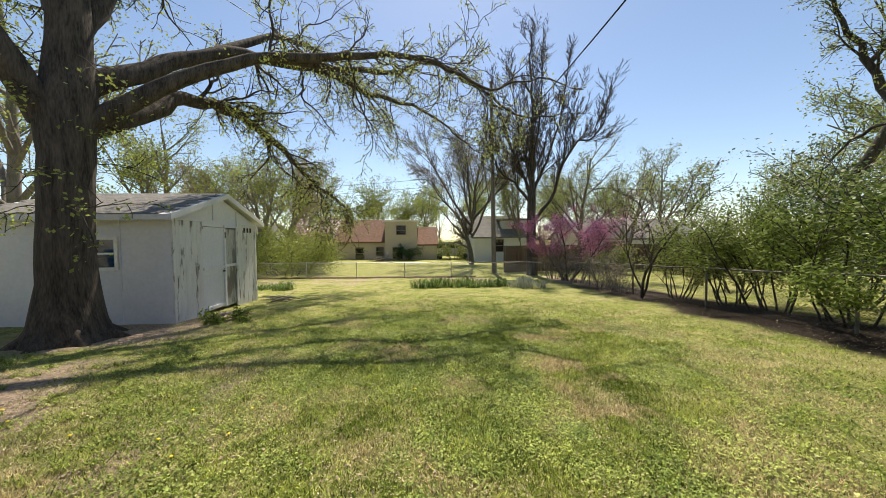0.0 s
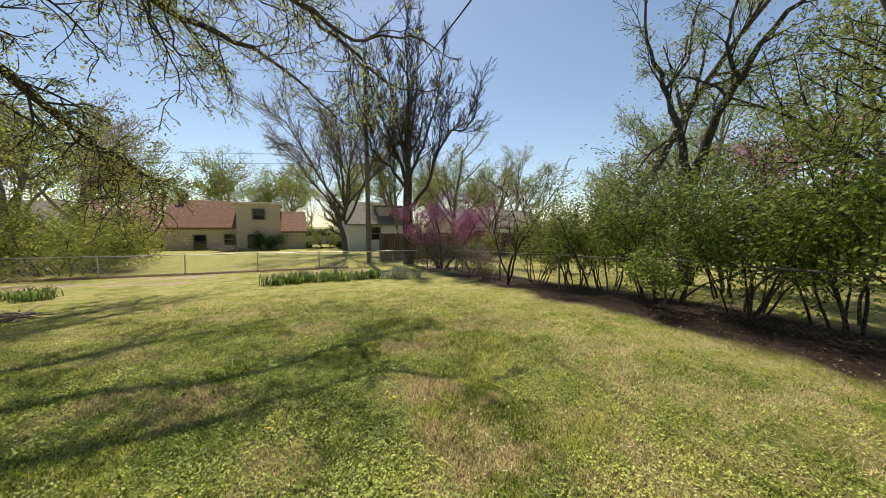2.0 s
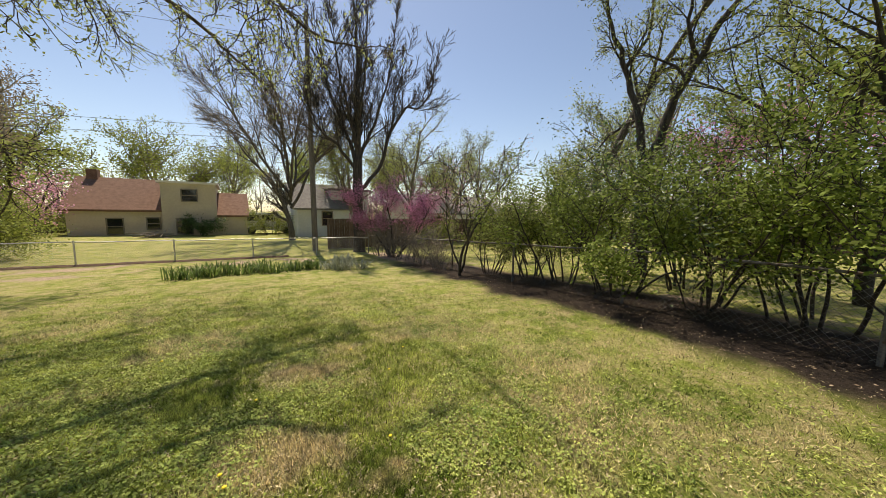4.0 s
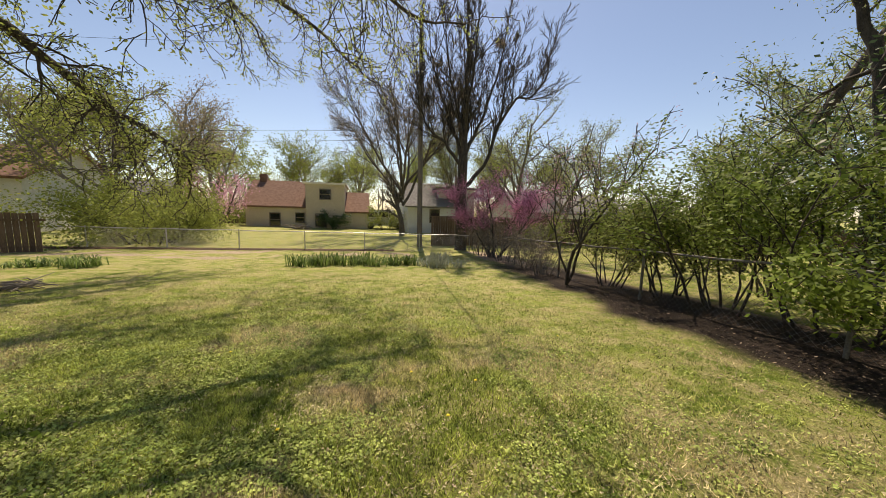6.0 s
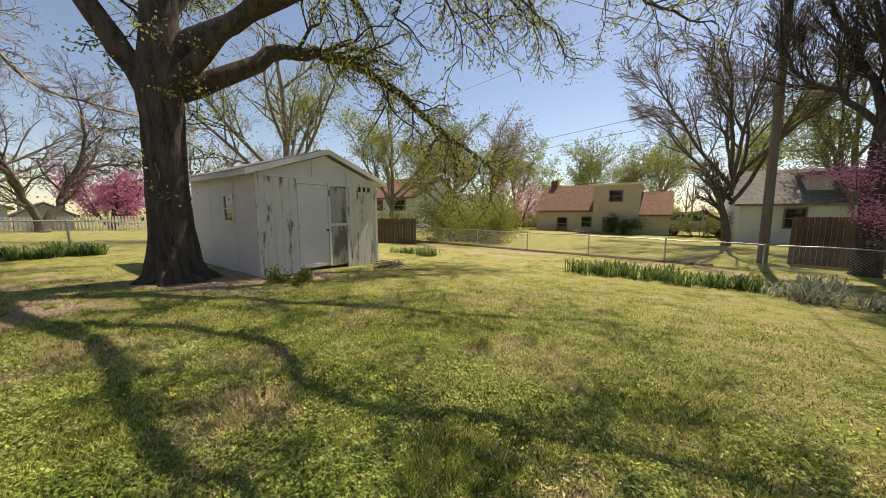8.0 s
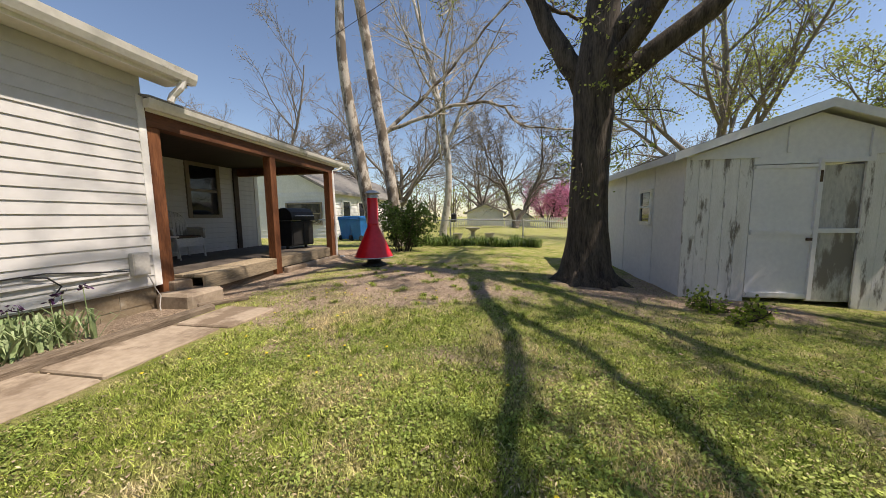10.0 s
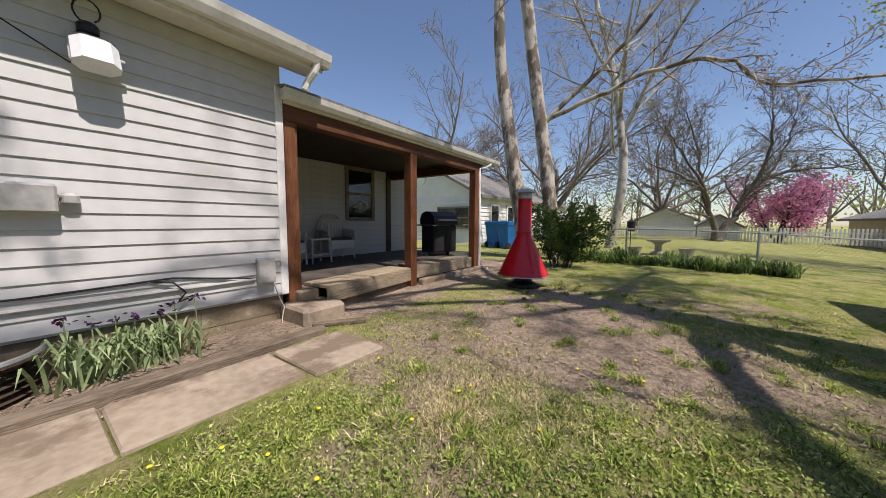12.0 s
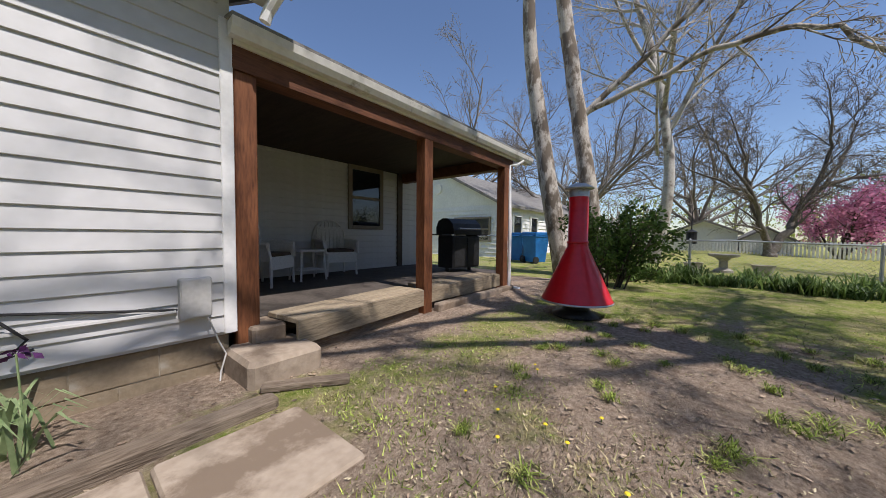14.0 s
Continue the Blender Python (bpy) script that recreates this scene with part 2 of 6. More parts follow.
def thing(name, label, category, at=(0, 0, 0), group="", kind=""):
    ob = new(name)
    ob.location = at
    return tagged(ob, label, category, group, kind)


def soft_box(x0, x1, y0, y1, z0, z1, r=0.01):
    """A box with chamfered vertical and top edges."""
    m = Mesh()
    r = min(r, (x1 - x0) / 3, (y1 - y0) / 3, (z1 - z0) / 3)
    ring = lambda i, z: [(x0 + r + i, y0 + i, z), (x1 - r - i, y0 + i, z), (x1 - i, y0 + r + i, z), (x1 - i, y1 - r - i, z), (x1 - r - i, y1 - i, z), (x0 + r + i, y1 - i, z), (x0 + i, y1 - r - i, z), (x0 + i, y0 + r + i, z)]
    vs = ring(0, z0) + ring(0, z1 - r) + ring(r * 0.7, z1)
    fs = [tuple(range(7, -1, -1)), tuple(range(16, 24))]
    for b in (0, 8):
        fs += [(b + j, b + (j + 1) % 8, b + 8 + (j + 1) % 8, b + 8 + j) for j in range(8)]
    return m.add(vs, fs)


def gz(x, y):
    """Height of the ground: level by the house, falling away down the yard, level again beyond."""
    xc = max(-12.0, min(9.0, x))
    a = -0.0143 * xc - 0.0479 * min(y, 17.5)
    b = -0.205 - 0.0155 * xc + 0.0126 * max(y, -6.0)
    k = max(0.0, min(1.0, 0.5 + (b - a) / 0.12))
    return a * k + b * (1 - k) - 0.06 * 0.5 * k * (1 - k)

# ---- ground: one sheet to the horizon ----
def soil_amount(x, y):
    """How bare the ground is: worn earth by the porch and oak, litter under the hedge."""
    n = noise.noise((x * 0.9, y * 0.9, 0)) * 0.5 + noise.noise((x * 2.7, y * 2.7, 3)) * 0.35
    d1 = math.hypot((x + 4.3) / 3.3, (y - 1.9) / 2.7)
    d2 = math.hypot((x + 4.6) / 2.3, (y - 5.9) / 1.5)
    s = max(1.42 - d1, 1.4 - d2, 0.0)
    if y < 0.6:
        s = max(s, (0.7 - y) * 1.3 if -9 < x < 5 else 0)
    if 13.0 < y < 17.3 and x < 4.2:
        s = max(s, min(0.66, (y - 13.0) * 0.5))
    edge = 6.0 - 0.25 * max(0, 3 - y) + 0.04 * max(0, y - 4) + 0.5 * noise.noise((0, y * 0.8, 5))
    if 0 < y < 18:
        s = max(s, min(1.2, (x - edge) * 1.6) if x < 8.2 else 0.55)
    return max(0.0, min(1.0, s * 0.8 + n * 1.0 - 0.16))


def mould_shade_amount(x, y):
    """Leaf mould strip below the shrubs on the fence, with the hedge's shade painted in."""
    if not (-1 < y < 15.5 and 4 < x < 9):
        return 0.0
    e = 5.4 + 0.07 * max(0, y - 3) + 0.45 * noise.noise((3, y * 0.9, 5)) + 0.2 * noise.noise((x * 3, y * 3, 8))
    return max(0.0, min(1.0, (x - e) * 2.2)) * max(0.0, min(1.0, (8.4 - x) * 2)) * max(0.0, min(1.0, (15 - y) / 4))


def axis(fine0, fine1, step, far):
    mid = np.arange(fine0, fine1, step)
    out = [step * 1.25 ** i for i in range(1, 60)]
    c = np.cumsum(out)
    c = c[c < far]
    return np.concatenate([fine0 - c[::-1], mid, fine1 - step + c])


gx, gy = axis(-11.0, 9.0, 0.16, 900), axis(-2.0, 14.0, 0.16, 900)
vs, soil = [], []
for yy in gy:
    for xx in gx:
        near = -12 < xx < 9 and -2 < yy < 17.6
        z = gz(xx, yy) + (0.018 * noise.noise((xx * 1.3, yy * 1.3, 0)) + 0.010 * noise.noise((xx * 5, yy * 5, 2)) if near else 0)
        vs.append((float(xx), float(yy), z))
        soil.append(soil_amount(xx, yy) if near else 0.12)
nx = len(gx)
fs = [(j * nx + i, j * nx + i + 1, (j + 1) * nx + i + 1, (j + 1) * nx + i) for j in range(len(gy) - 1) for i in range(nx - 1)]
M_GROUND = bpy.data.materials.new("lawn_and_earth")
M_GROUND.use_nodes = True
gn, gl = M_GROUND.node_tree.nodes, M_GROUND.node_tree.links
gb = gn["Principled BSDF"]
gb.inputs["Roughness"].default_value, gb.inputs["Specular IOR Level"].default_value = 0.95, 0.1
gtc = gn.new("ShaderNodeTexCoord")


def gnoise(scale, detail=6.0, rough=0.6):
    q = gn.new("ShaderNodeTexNoise")
    q.inputs["Scale"].default_value, q.inputs["Detail"].default_value, q.inputs["Roughness"].default_value = scale, detail, rough
    gl.new(gtc.outputs["Object"], q.inputs["Vector"])
    return q.outputs[0]


def gramp(src, p0, c0, p1, c1):
    q = gn.new("ShaderNodeValToRGB")
    q.color_ramp.elements[0].position, q.color_ramp.elements[1].position = p0, p1
    q.color_ramp.elements[0].color, q.color_ramp.elements[1].color = (*c0, 1), (*c1, 1)
    gl.new(src, q.inputs[0])
    return q.outputs[0]


def gmix(f, a, b):
    q = gn.new("ShaderNodeMix")
    q.data_type = "RGBA"
    gl.new(f, q.inputs[0])
    gl.new(a, q.inputs[6])
    gl.new(b, q.inputs[7])
    return q.outputs[2]


green = gramp(gnoise(26.0, 10.0, 0.8), 0.36, (0.14, 0.20, 0.03), 0.7, (0.48, 0.52, 0.13))
dry = gramp(gnoise(60.0, 8.0, 0.8), 0.35, (0.28, 0.235, 0.085), 0.62, (0.64, 0.55, 0.29))
deep = gramp(gnoise(34.0, 10.0, 0.8), 0.36, (0.07, 0.125, 0.015), 0.7, (0.22, 0.30, 0.04))
green = gmix(gramp(gnoise(1.1, 8.0, 0.7), 0.46, (0, 0, 0), 0.60, (1, 1, 1)), green, deep)
lawn = gmix(gramp(gnoise(3.0, 12.0, 0.82), 0.44, (0, 0, 0), 0.58, (0.95, 0.95, 0.95)), green, dry)
earth = gramp(gnoise(22.0, 10.0, 0.8), 0.34, (0.22, 0.15, 0.10), 0.64, (0.66, 0.52, 0.39))
att = gn.new("ShaderNodeAttribute")
att.attribute_name = "soil"
brk = gn.new("ShaderNodeMath")
brk.operation = "MULTIPLY_ADD"
brk.inputs[1].default_value = 0.75
gl.new(gnoise(7.0, 9.0, 0.75), brk.inputs[0])
gl.new(att.outputs["Fac"], brk.inputs[2])
# near-black brown: litter soil with the shrubs' shade put into its colour
mould_shade = gramp(gnoise(30.0, 10.0, 0.8), 0.36, (0.016, 0.012, 0.009), 0.78, (0.10, 0.078, 0.06))
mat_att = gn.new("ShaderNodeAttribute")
mat_att.attribute_name = "mould_shade"
gl.new(gmix(mat_att.outputs["Fac"], gmix(gramp(brk.outputs[0], 0.72, (0, 0, 0), 0.95, (1, 1, 1)), lawn, earth), mould_shade), gb.inputs["Base Color"])
gbp = gn.new("ShaderNodeBump")
gbp.inputs["Strength"].default_value, gbp.inputs["Distance"].default_value = 1.0, 0.05
gl.new(gnoise(45.0, 8.0, 0.75), gbp.inputs["Height"])
gl.new(gbp.outputs[0], gb.inputs["Normal"])
me = bpy.data.meshes.new("ground")
me.from_pydata(vs, [], fs)
me.materials.append(M_GROUND)
me.attributes.new("soil", "FLOAT", "POINT").data.foreach_set("value", soil)
me.attributes.new("mould_shade", "FLOAT", "POINT").data.foreach_set("value", [mould_shade_amount(p[0], p[1]) for p in vs])
me.polygons.foreach_set("use_smooth", [True] * len(me.polygons))
tagged(new("ground", me), "patchy spring lawn with worn bare earth under the trees", "ground", kind="structure")


# ---- trees ----
def grow(wood, leaves, p, d, length, r, level, rng, o):
    """One limb with its side shoots; leaves gather the points of twig ends."""
    n = max(3, int(length / o["seg"]))
    pts, rad = [p.copy()], [r]
    d = d.normalized()
    for i in range(n):
        w = Vector((rng.uniform(-1, 1), rng.uniform(-1, 1), rng.uniform(-1, 1))) * o["wander"]
        d = (d + w + Vector((0, 0, o["rise"][min(level, len(o["rise"]) - 1)]))).normalized()
        p = p + d * (length / n)
        pts.append(p.copy())
        rad.append(max(o["thin"], r * (1 - 0.75 * (i + 1) / n)))
    wood.tube(pts, rad, o["sides"][min(level, len(o["sides"]) - 1)], close=False)
    if level >= o["levels"]:
        leaves.extend((q, d) for q in pts[1:])
        return
    kids = o["kids"][min(level, len(o["kids"]) - 1)]
    for k in range(kids):
        s = o["bare"][min(level, len(o["bare"]) - 1)]
        f = s + (1 - s) * (k + rng.random()) / kids
        i = min(n - 1, int(f * n))
        q = pts[i].lerp(pts[i + 1], f * n - i)
        dd = (pts[i + 1] - pts[i]).normalized()
        sidev = dd.orthogonal().normalized()
        sidev.rotate(Matrix.Rotation(rng.uniform(0, 2 * math.pi), 3, dd))
        a = radians(o["angle"]) * rng.uniform(0.6, 1.3)
        nd = dd * math.cos(a) + sidev * math.sin(a)
        grow(wood, leaves, q, nd, length * o["ratio"] * rng.uniform(0.65, 1.15) * (1.1 - 0.4 * f), max(o["thin"], rad[i] * 0.6), level + 1, rng, o)


def leaf_cloud(points, count, size, spread, rng, longer=1.0):
    m = Mesh()
    if not points:
        return m
    for _ in range(count):
        q, d = points[rng.randrange(len(points))]
        c = q + Vector((rng.gauss(0, spread), rng.gauss(0, spread), rng.gauss(0, spread)))
        a = Vector((rng.uniform(-1, 1), rng.uniform(-1, 1), rng.uniform(-1, 0.6))).normalized()
        b = a.orthogonal().normalized()
        s = size * rng.uniform(0.6, 1.4)
        m.add([c, c + a * s * 0.5 + b * s * 0.3, c + a * s * longer, c + a * s * 0.5 - b * s * 0.3], [(0, 1, 2, 3)])
    return m


BASE = dict(seg=0.5, wander=0.12, rise=(0.02, 0.05, 0.04), thin=0.006, sides=(10, 6, 4, 3), levels=3, kids=(9, 7, 5), bare=(0.3, 0.2, 0.15), angle=45, ratio=0.5)


def tree(name, label, x, y, stems, leaf_mat=None, leaf_n=0, leaf_size=0.06, leaf_spread=0.15, bark=None, seed=1, category="tree", group="", z=None, **over):
    """stems: list of (offset, direction, length, radius)."""
    o = dict(BASE, **over)
    rng = random.Random(seed)
    base = Vector((x, y, gz(x, y) - 0.08 if z is None else z))
    root = thing(name, label, category, base, group)
    wood, pts = Mesh(), []
    for off, d, length, r in stems:
        grow(wood, pts, Vector(off), Vector(d), length, r, 0, rng, o)
    part("trunk", wood, bark or M_BARK_D, root, smooth=True)
    if leaf_mat and leaf_n:
        part("crown", leaf_cloud(pts, leaf_n, leaf_size, leaf_spread, rng), leaf_mat, root)
    return root


def smooth_way(way, rng, n=4, jit=0.05):
    """A limb's bends joined by a smooth, slightly crooked line."""
    q = [Vector(p) for p in way]
    q = [q[0] * 2 - q[1]] + q + [q[-1] * 2 - q[-2]]
    out = []
    for i in range(1, len(q) - 2):
        a, b, c, d = q[i - 1:i + 3]
        for k in range(n):
            t = k / n
            p = 0.5 * (2 * b + (c - a) * t + (2 * a - 5 * b + 4 * c - d) * t * t + (3 * b - a - 3 * c + d) * t ** 3)
            out.append(p + Vector((rng.uniform(-1, 1), rng.uniform(-1, 1), rng.uniform(-1, 1))) * jit * (1 if out else 0))
    return out + [q[-2]]


def limb(wood, leaves, way, r0, r1, rng, o, shoots=1.0, first=0.25, reach=(0.8, 2.2), lean=(0, 0, 0), jit=0.05, level=0, thick=0.45, n=4):
    """A limb that follows its way, with side shoots that grow from it."""
    line = smooth_way(way, rng, n, jit)
    m = len(line)
    rad = [r0 + (r1 - r0) * (i / (m - 1)) ** 0.8 for i in range(m)]
    wood.tube(line, rad, 10 if r0 > 0.08 else 7, close=False)
    for i in range(int(m * first), m):
        count = int(shoots) + (1 if rng.random() < shoots % 1 else 0)
        for _ in range(count):
            d = (line[min(i + 1, m - 1)] - line[max(i - 1, 0)]).normalized()
            sv = d.orthogonal().normalized()
            sv.rotate(Matrix.Rotation(rng.uniform(0, 6.28), 3, d))
            grow(wood, leaves, line[i], d * 0.8 + sv * rng.uniform(0.5, 1.0) + Vector(lean), rng.uniform(*reach) * (1.15 - 0.5 * i / m), max(o["thin"] * 1.6, rad[i] * thick), level, rng, o)
    grow(wood, leaves, line[-1], line[-1] - line[-2], reach[1] * 0.7, r1, level, rng, o)


def limb_tree(name, label, x, y, trunk_way, trunk_r, limbs, o, bark, rng_seed, leaf=None, leaf_n=0, leaf_size=0.06, leaf_spread=0.1, group="", shoots=1.2, reach=(0.8, 2.2), lean=(0, 0, 0), jit=0.05, turn=0.0):
    """A tree whose main limbs are given as (side, up, away) bends in a vertical sheet turned by an angle."""
    rng = random.Random(rng_seed)
    root = thing(name, label, "tree", (x, y, gz(x, y) - 0.08), group)
    wood, pts = Mesh(), []
    c, s_ = math.cos(radians(turn)), math.sin(radians(turn))
    put = lambda p: (p[0] * c - p[2] * s_, p[0] * s_ + p[2] * c, p[1])
    wood.tube(smooth_way([put(p) for p in trunk_way], rng, 4, 0.015), list(np.interp(np.linspace(0, 1, 4 * (len(trunk_way) - 1) + 1), [0, 0.06, 1], [trunk_r * 1.5, trunk_r * 1.05, trunk_r * 0.8])), 14, close=False)
    for way, r0, r1 in limbs:
        limb(wood, pts, [put(p) for p in way], r0, r1, rng, o, shoots, 0.2, reach, lean, jit)
    part("trunk", wood, bark, root, smooth=True)
    if leaf:
        part("crown", leaf_cloud(pts, leaf_n, leaf_size, leaf_spread, rng), leaf, root)
    return root


# the great oak by the shed
OAK = Vector((-5.05, 5.1, gz(-5.05, 5.1) - 0.1))
oak = thing("oak_tree", "massive old oak with furrowed dark bark beside the shed", "tree", OAK)
rng = random.Random(11)
wood, pts = Mesh(), []


def to_oak(p):
    return Vector(p) - OAK


trunk = smooth_way([to_oak(p) for p in ((-5.05, 5.1, OAK.z), (-5.05, 5.1, 0.12), (-5.04, 5.1, 0.7), (-5.02, 5.1, 1.6), (-5.0, 5.11, 2.5), (-4.98, 5.13, 3.2), (-4.98, 5.2, 4.2), (-5.0, 5.25, 6.0), (-5.1, 5.3, 8.2), (-5.0, 5.2, 10.5), (-4.8, 5.1, 13.0))], rng, 3, 0.012)
TR = np.interp(np.linspace(0, 10, len(trunk)), range(11), (0.54, 0.40, 0.315, 0.285, 0.29, 0.32, 0.24, 0.2, 0.15, 0.1, 0.04))
wood.tube(trunk, list(TR), 22, close=False)
for j in range(7):
    a = j * 0.9 + 0.3
    wood.tube([Vector((math.cos(a) * 0.25, math.sin(a) * 0.25, 0.45)), Vector((math.cos(a) * 0.38, math.sin(a) * 0.38, 0.17)), Vector((math.cos(a) * 0.7, math.sin(a) * 0.7, 0.03))], (0.1, 0.12, 0.04), 8)
OAK_LIMBS = [
    ([(-4.98, 5.2, 2.95), (-4.85, 6.1, 3.5), (-4.65, 7.0, 4.2), (-4.4, 7.9, 4.4), (-4.1, 8.78, 4.35), (-3.6, 9.8, 3.75), (-3.0, 10.6, 3.0), (-2.5, 11.2, 2.55), (-2.16, 11.52, 2.22)], 0.19),
    ([(-4.95, 5.2, 3.5), (-4.6, 6.1, 4.3), (-4.1, 7.1, 5.2), (-3.4, 8.2, 5.7), (-2.3, 9.0, 5.9), (-1.2, 9.6, 5.6), (0.0, 10.1, 5.5), (1.3, 10.6, 5.0)], 0.19),
    ([(-4.9, 5.15, 3.0), (-3.9, 5.9, 4.1), (-2.8, 6.6, 4.9), (-1.6, 7.1, 5.2), (-0.5, 7.1, 5.3), (0.6, 7.0, 5.1), (1.6, 6.9, 4.6)], 0.15),
    ([(-2.8, 6.6, 4.9), (-1.7, 7.7, 5.3), (-0.6, 8.2, 5.5), (0.6, 8.2, 5.8), (1.7, 8.4, 5.4), (2.6, 8.3, 4.7)], 0.085),
    ([(-5.1, 5.0, 3.0), (-5.25, 4.5, 3.9), (-5.4, 3.9, 5.2), (-5.5, 3.2, 6.6), (-5.3, 2.4, 8.0), (-4.8, 1.8, 9.6)], 0.2),
    ([(-5.1, 5.2, 4.0), (-5.0, 5.9, 5.4), (-4.9, 6.6, 6.8), (-4.2, 7.3, 8.4), (-3.4, 7.8, 10.0)], 0.19),
    ([(-5.1, 5.2, 4.6), (-6.1, 5.9, 5.6), (-7.2, 6.4, 6.2), (-8.3, 6.8, 6.6)], 0.14),
    ([(-5.0, 5.2, 5.2), (-4.0, 4.7, 6.2), (-2.9, 4.3, 7.2), (-1.7, 4.1, 7.8), (-0.5, 4.2, 8.0)], 0.1),
    ([(-5.05, 5.2, 7.0), (-4.0, 5.2, 8.6), (-2.8, 5.6, 9.8), (-1.5, 5.6, 10.6), (-0.2, 5.9, 10.9)], 0.11),
    ([(-5.05, 5.2, 8.0), (-4.4, 5.9, 9.6), (-3.2, 6.6, 11.0), (-2.0, 6.9, 12.0)], 0.1),
    ([(-5.1, 5.2, 6.4), (-6.2, 4.6, 7.8), (-7.2, 4.4, 9.0), (-8.2, 4.0, 9.8)], 0.1),
    ([(-5.05, 5.25, 5.6), (-5.6, 6.6, 7.0), (-6.2, 7.8, 8.2), (-6.8, 8.8, 9.2)], 0.12),
    ([(-4.1, 7.1, 5.2), (-3.6, 8.8, 6.6), (-3.0, 10.6, 7.4), (-2.2, 12.4, 7.4), (-1.2, 13.8, 6.6)], 0.11),
]
OO = dict(BASE, seg=0.17, wander=0.42, rise=(-0.03, -0.05, -0.02, -0.02), thin=0.0065, sides=(6, 5, 3, 3), levels=2, kids=(6, 4), bare=(0.15, 0.15), angle=48, ratio=0.5)
OT = dict(OO, seg=0.13)
for way, r0 in OAK_LIMBS:
    low = way[-1][2] < 7
    twiggy = 1.4 if way[-1][0] < -6 else (0.7 if way[-1][0] > 1.5 else 1.2) if low else (1.2 if way[-1][1] > 7 else 0.3)
    limb(wood, pts, [to_oak(p) for p in way], r0, 0.03, rng, OO, twiggy, 0.3, (1.0, 2.6), (0, 0, -0.12 if low else 0.1), 0.05, thick=0.34)
    line = smooth_way([to_oak(p) for p in way], random.Random(5), 6, 0.0)
    for q in line[len(line) // 3:]:
        for _ in range((2 if way[-1][0] < 0.5 else 1) if low else 0):
            a = rng.uniform(0, 6.28)
            grow(wood, pts, q, Vector((math.cos(a), math.sin(a), rng.uniform(-0.9, 0.6))), rng.uniform(0.35, 1.1), 0.010, 1, rng, OT)
for i in range(7):
    z = rng.uniform(7.0, 12.5)
    a = rng.uniform(0, 6.28)
    grow(wood, pts, Vector((0.0, 0.12, z)), Vector((math.cos(a), math.sin(a), 0.7)), rng.uniform(1.6, 3.2), 0.05, 0, rng, dict(OO, seg=0.35))
for i in range(22):
    a, z = rng.uniform(0, 6.28), rng.uniform(1.9, 4.4)
    grow(wood, pts, Vector((math.cos(a) * 0.28, math.sin(a) * 0.28, z)), Vector((math.cos(a), math.sin(a), rng.uniform(-0.6, 0.5))), rng.uniform(0.3, 0.9), 0.010, 1, rng, OT)
part("trunk", wood, M_BARK, oak, smooth=True)
part("crown", leaf_cloud(pts, 44000, 0.056, 0.06, rng), M_LEAF_Y, oak, "sparse fresh yellow-green leaves")

# bare trees beyond the back fence
VASE = dict(levels=3, kids=(13, 9, 6), angle=36, ratio=0.42, rise=(0.02, 0.09, 0.08, 0.06), seg=0.6, thin=0.010, wander=0.15)
ELM = dict(BASE, levels=2, kids=(8, 6), angle=34, ratio=0.5, rise=(0.10, 0.13, 0.10), seg=0.3, thin=0.009, wander=0.17, sides=(5, 4, 3), bare=(0.12, 0.1))
ELM_LIMBS = [
    ([(0, 4.6, 0), (0.05, 7.0, 0.1), (0.1, 9.6, 0), (-0.05, 12.0, 0.1), (0.0, 14.0, 0)], 0.20, 0.02),
    ([(0, 4.7, 0), (-0.45, 5.9, 0.2), (-0.95, 7.2, 0.3), (-1.7, 9.4, 0.3), (-2.1, 11.4, 0.2)], 0.13, 0.018),
    ([(0, 5.4, 0), (-0.3, 7.0, -0.4), (-0.7, 9.0, -0.8), (-1.1, 11.4, -0.9)], 0.11, 0.018),
    ([(0, 4.8, 0), (0.45, 6.0, 0.3), (0.95, 7.2, 0.5), (1.65, 9.6, 0.6), (2.0, 11.8, 0.5)], 0.13, 0.018),
    ([(0.1, 3.4, 0), (1.1, 4.6, 0.6), (1.7, 6.6, 0.8), (2.5, 7.9, 0.8), (3.2, 7.9, 0.7), (3.9, 8.7, 0.6), (4.1, 10.0, 0.5)], 0.12, 0.02),
    ([(0, 4.3, 0), (-0.9, 5.6, -0.4), (-1.7, 6.3, -0.6), (-2.2, 7.6, -0.6), (-2.5, 9.6, -0.5)], 0.10, 0.018),
    ([(0, 5.6, 0), (0.3, 7.4, -0.7), (0.6, 9.6, -1.1), (0.7, 12.0, -1.2)], 0.10, 0.018),
    ([(0, 5.2, 0), (0.1, 7.0, 0.9), (-0.3, 9.4, 1.4), (-0.4, 11.8, 1.5)], 0.10, 0.018),
    ([(1.7, 6.6, 0.8), (1.9, 8.4, 0.9), (2.5, 10.4, 0.8)], 0.06, 0.016),
]
elm = limb_tree("bare_elm_tree", "tall dark bare elm with upswept branches behind the fence", 7.1, 18.2, [(0, -0.1, 0), (0.02, 1.0, 0), (-0.03, 2.8, 0), (0, 5.0, 0)], 0.30, ELM_LIMBS, ELM, M_BARK_D, 5, M_BUD, 9000, 0.05, 0.12, "", 1.5, (1.0, 2.4), (0, 0, 0.5), 0.06, -27)
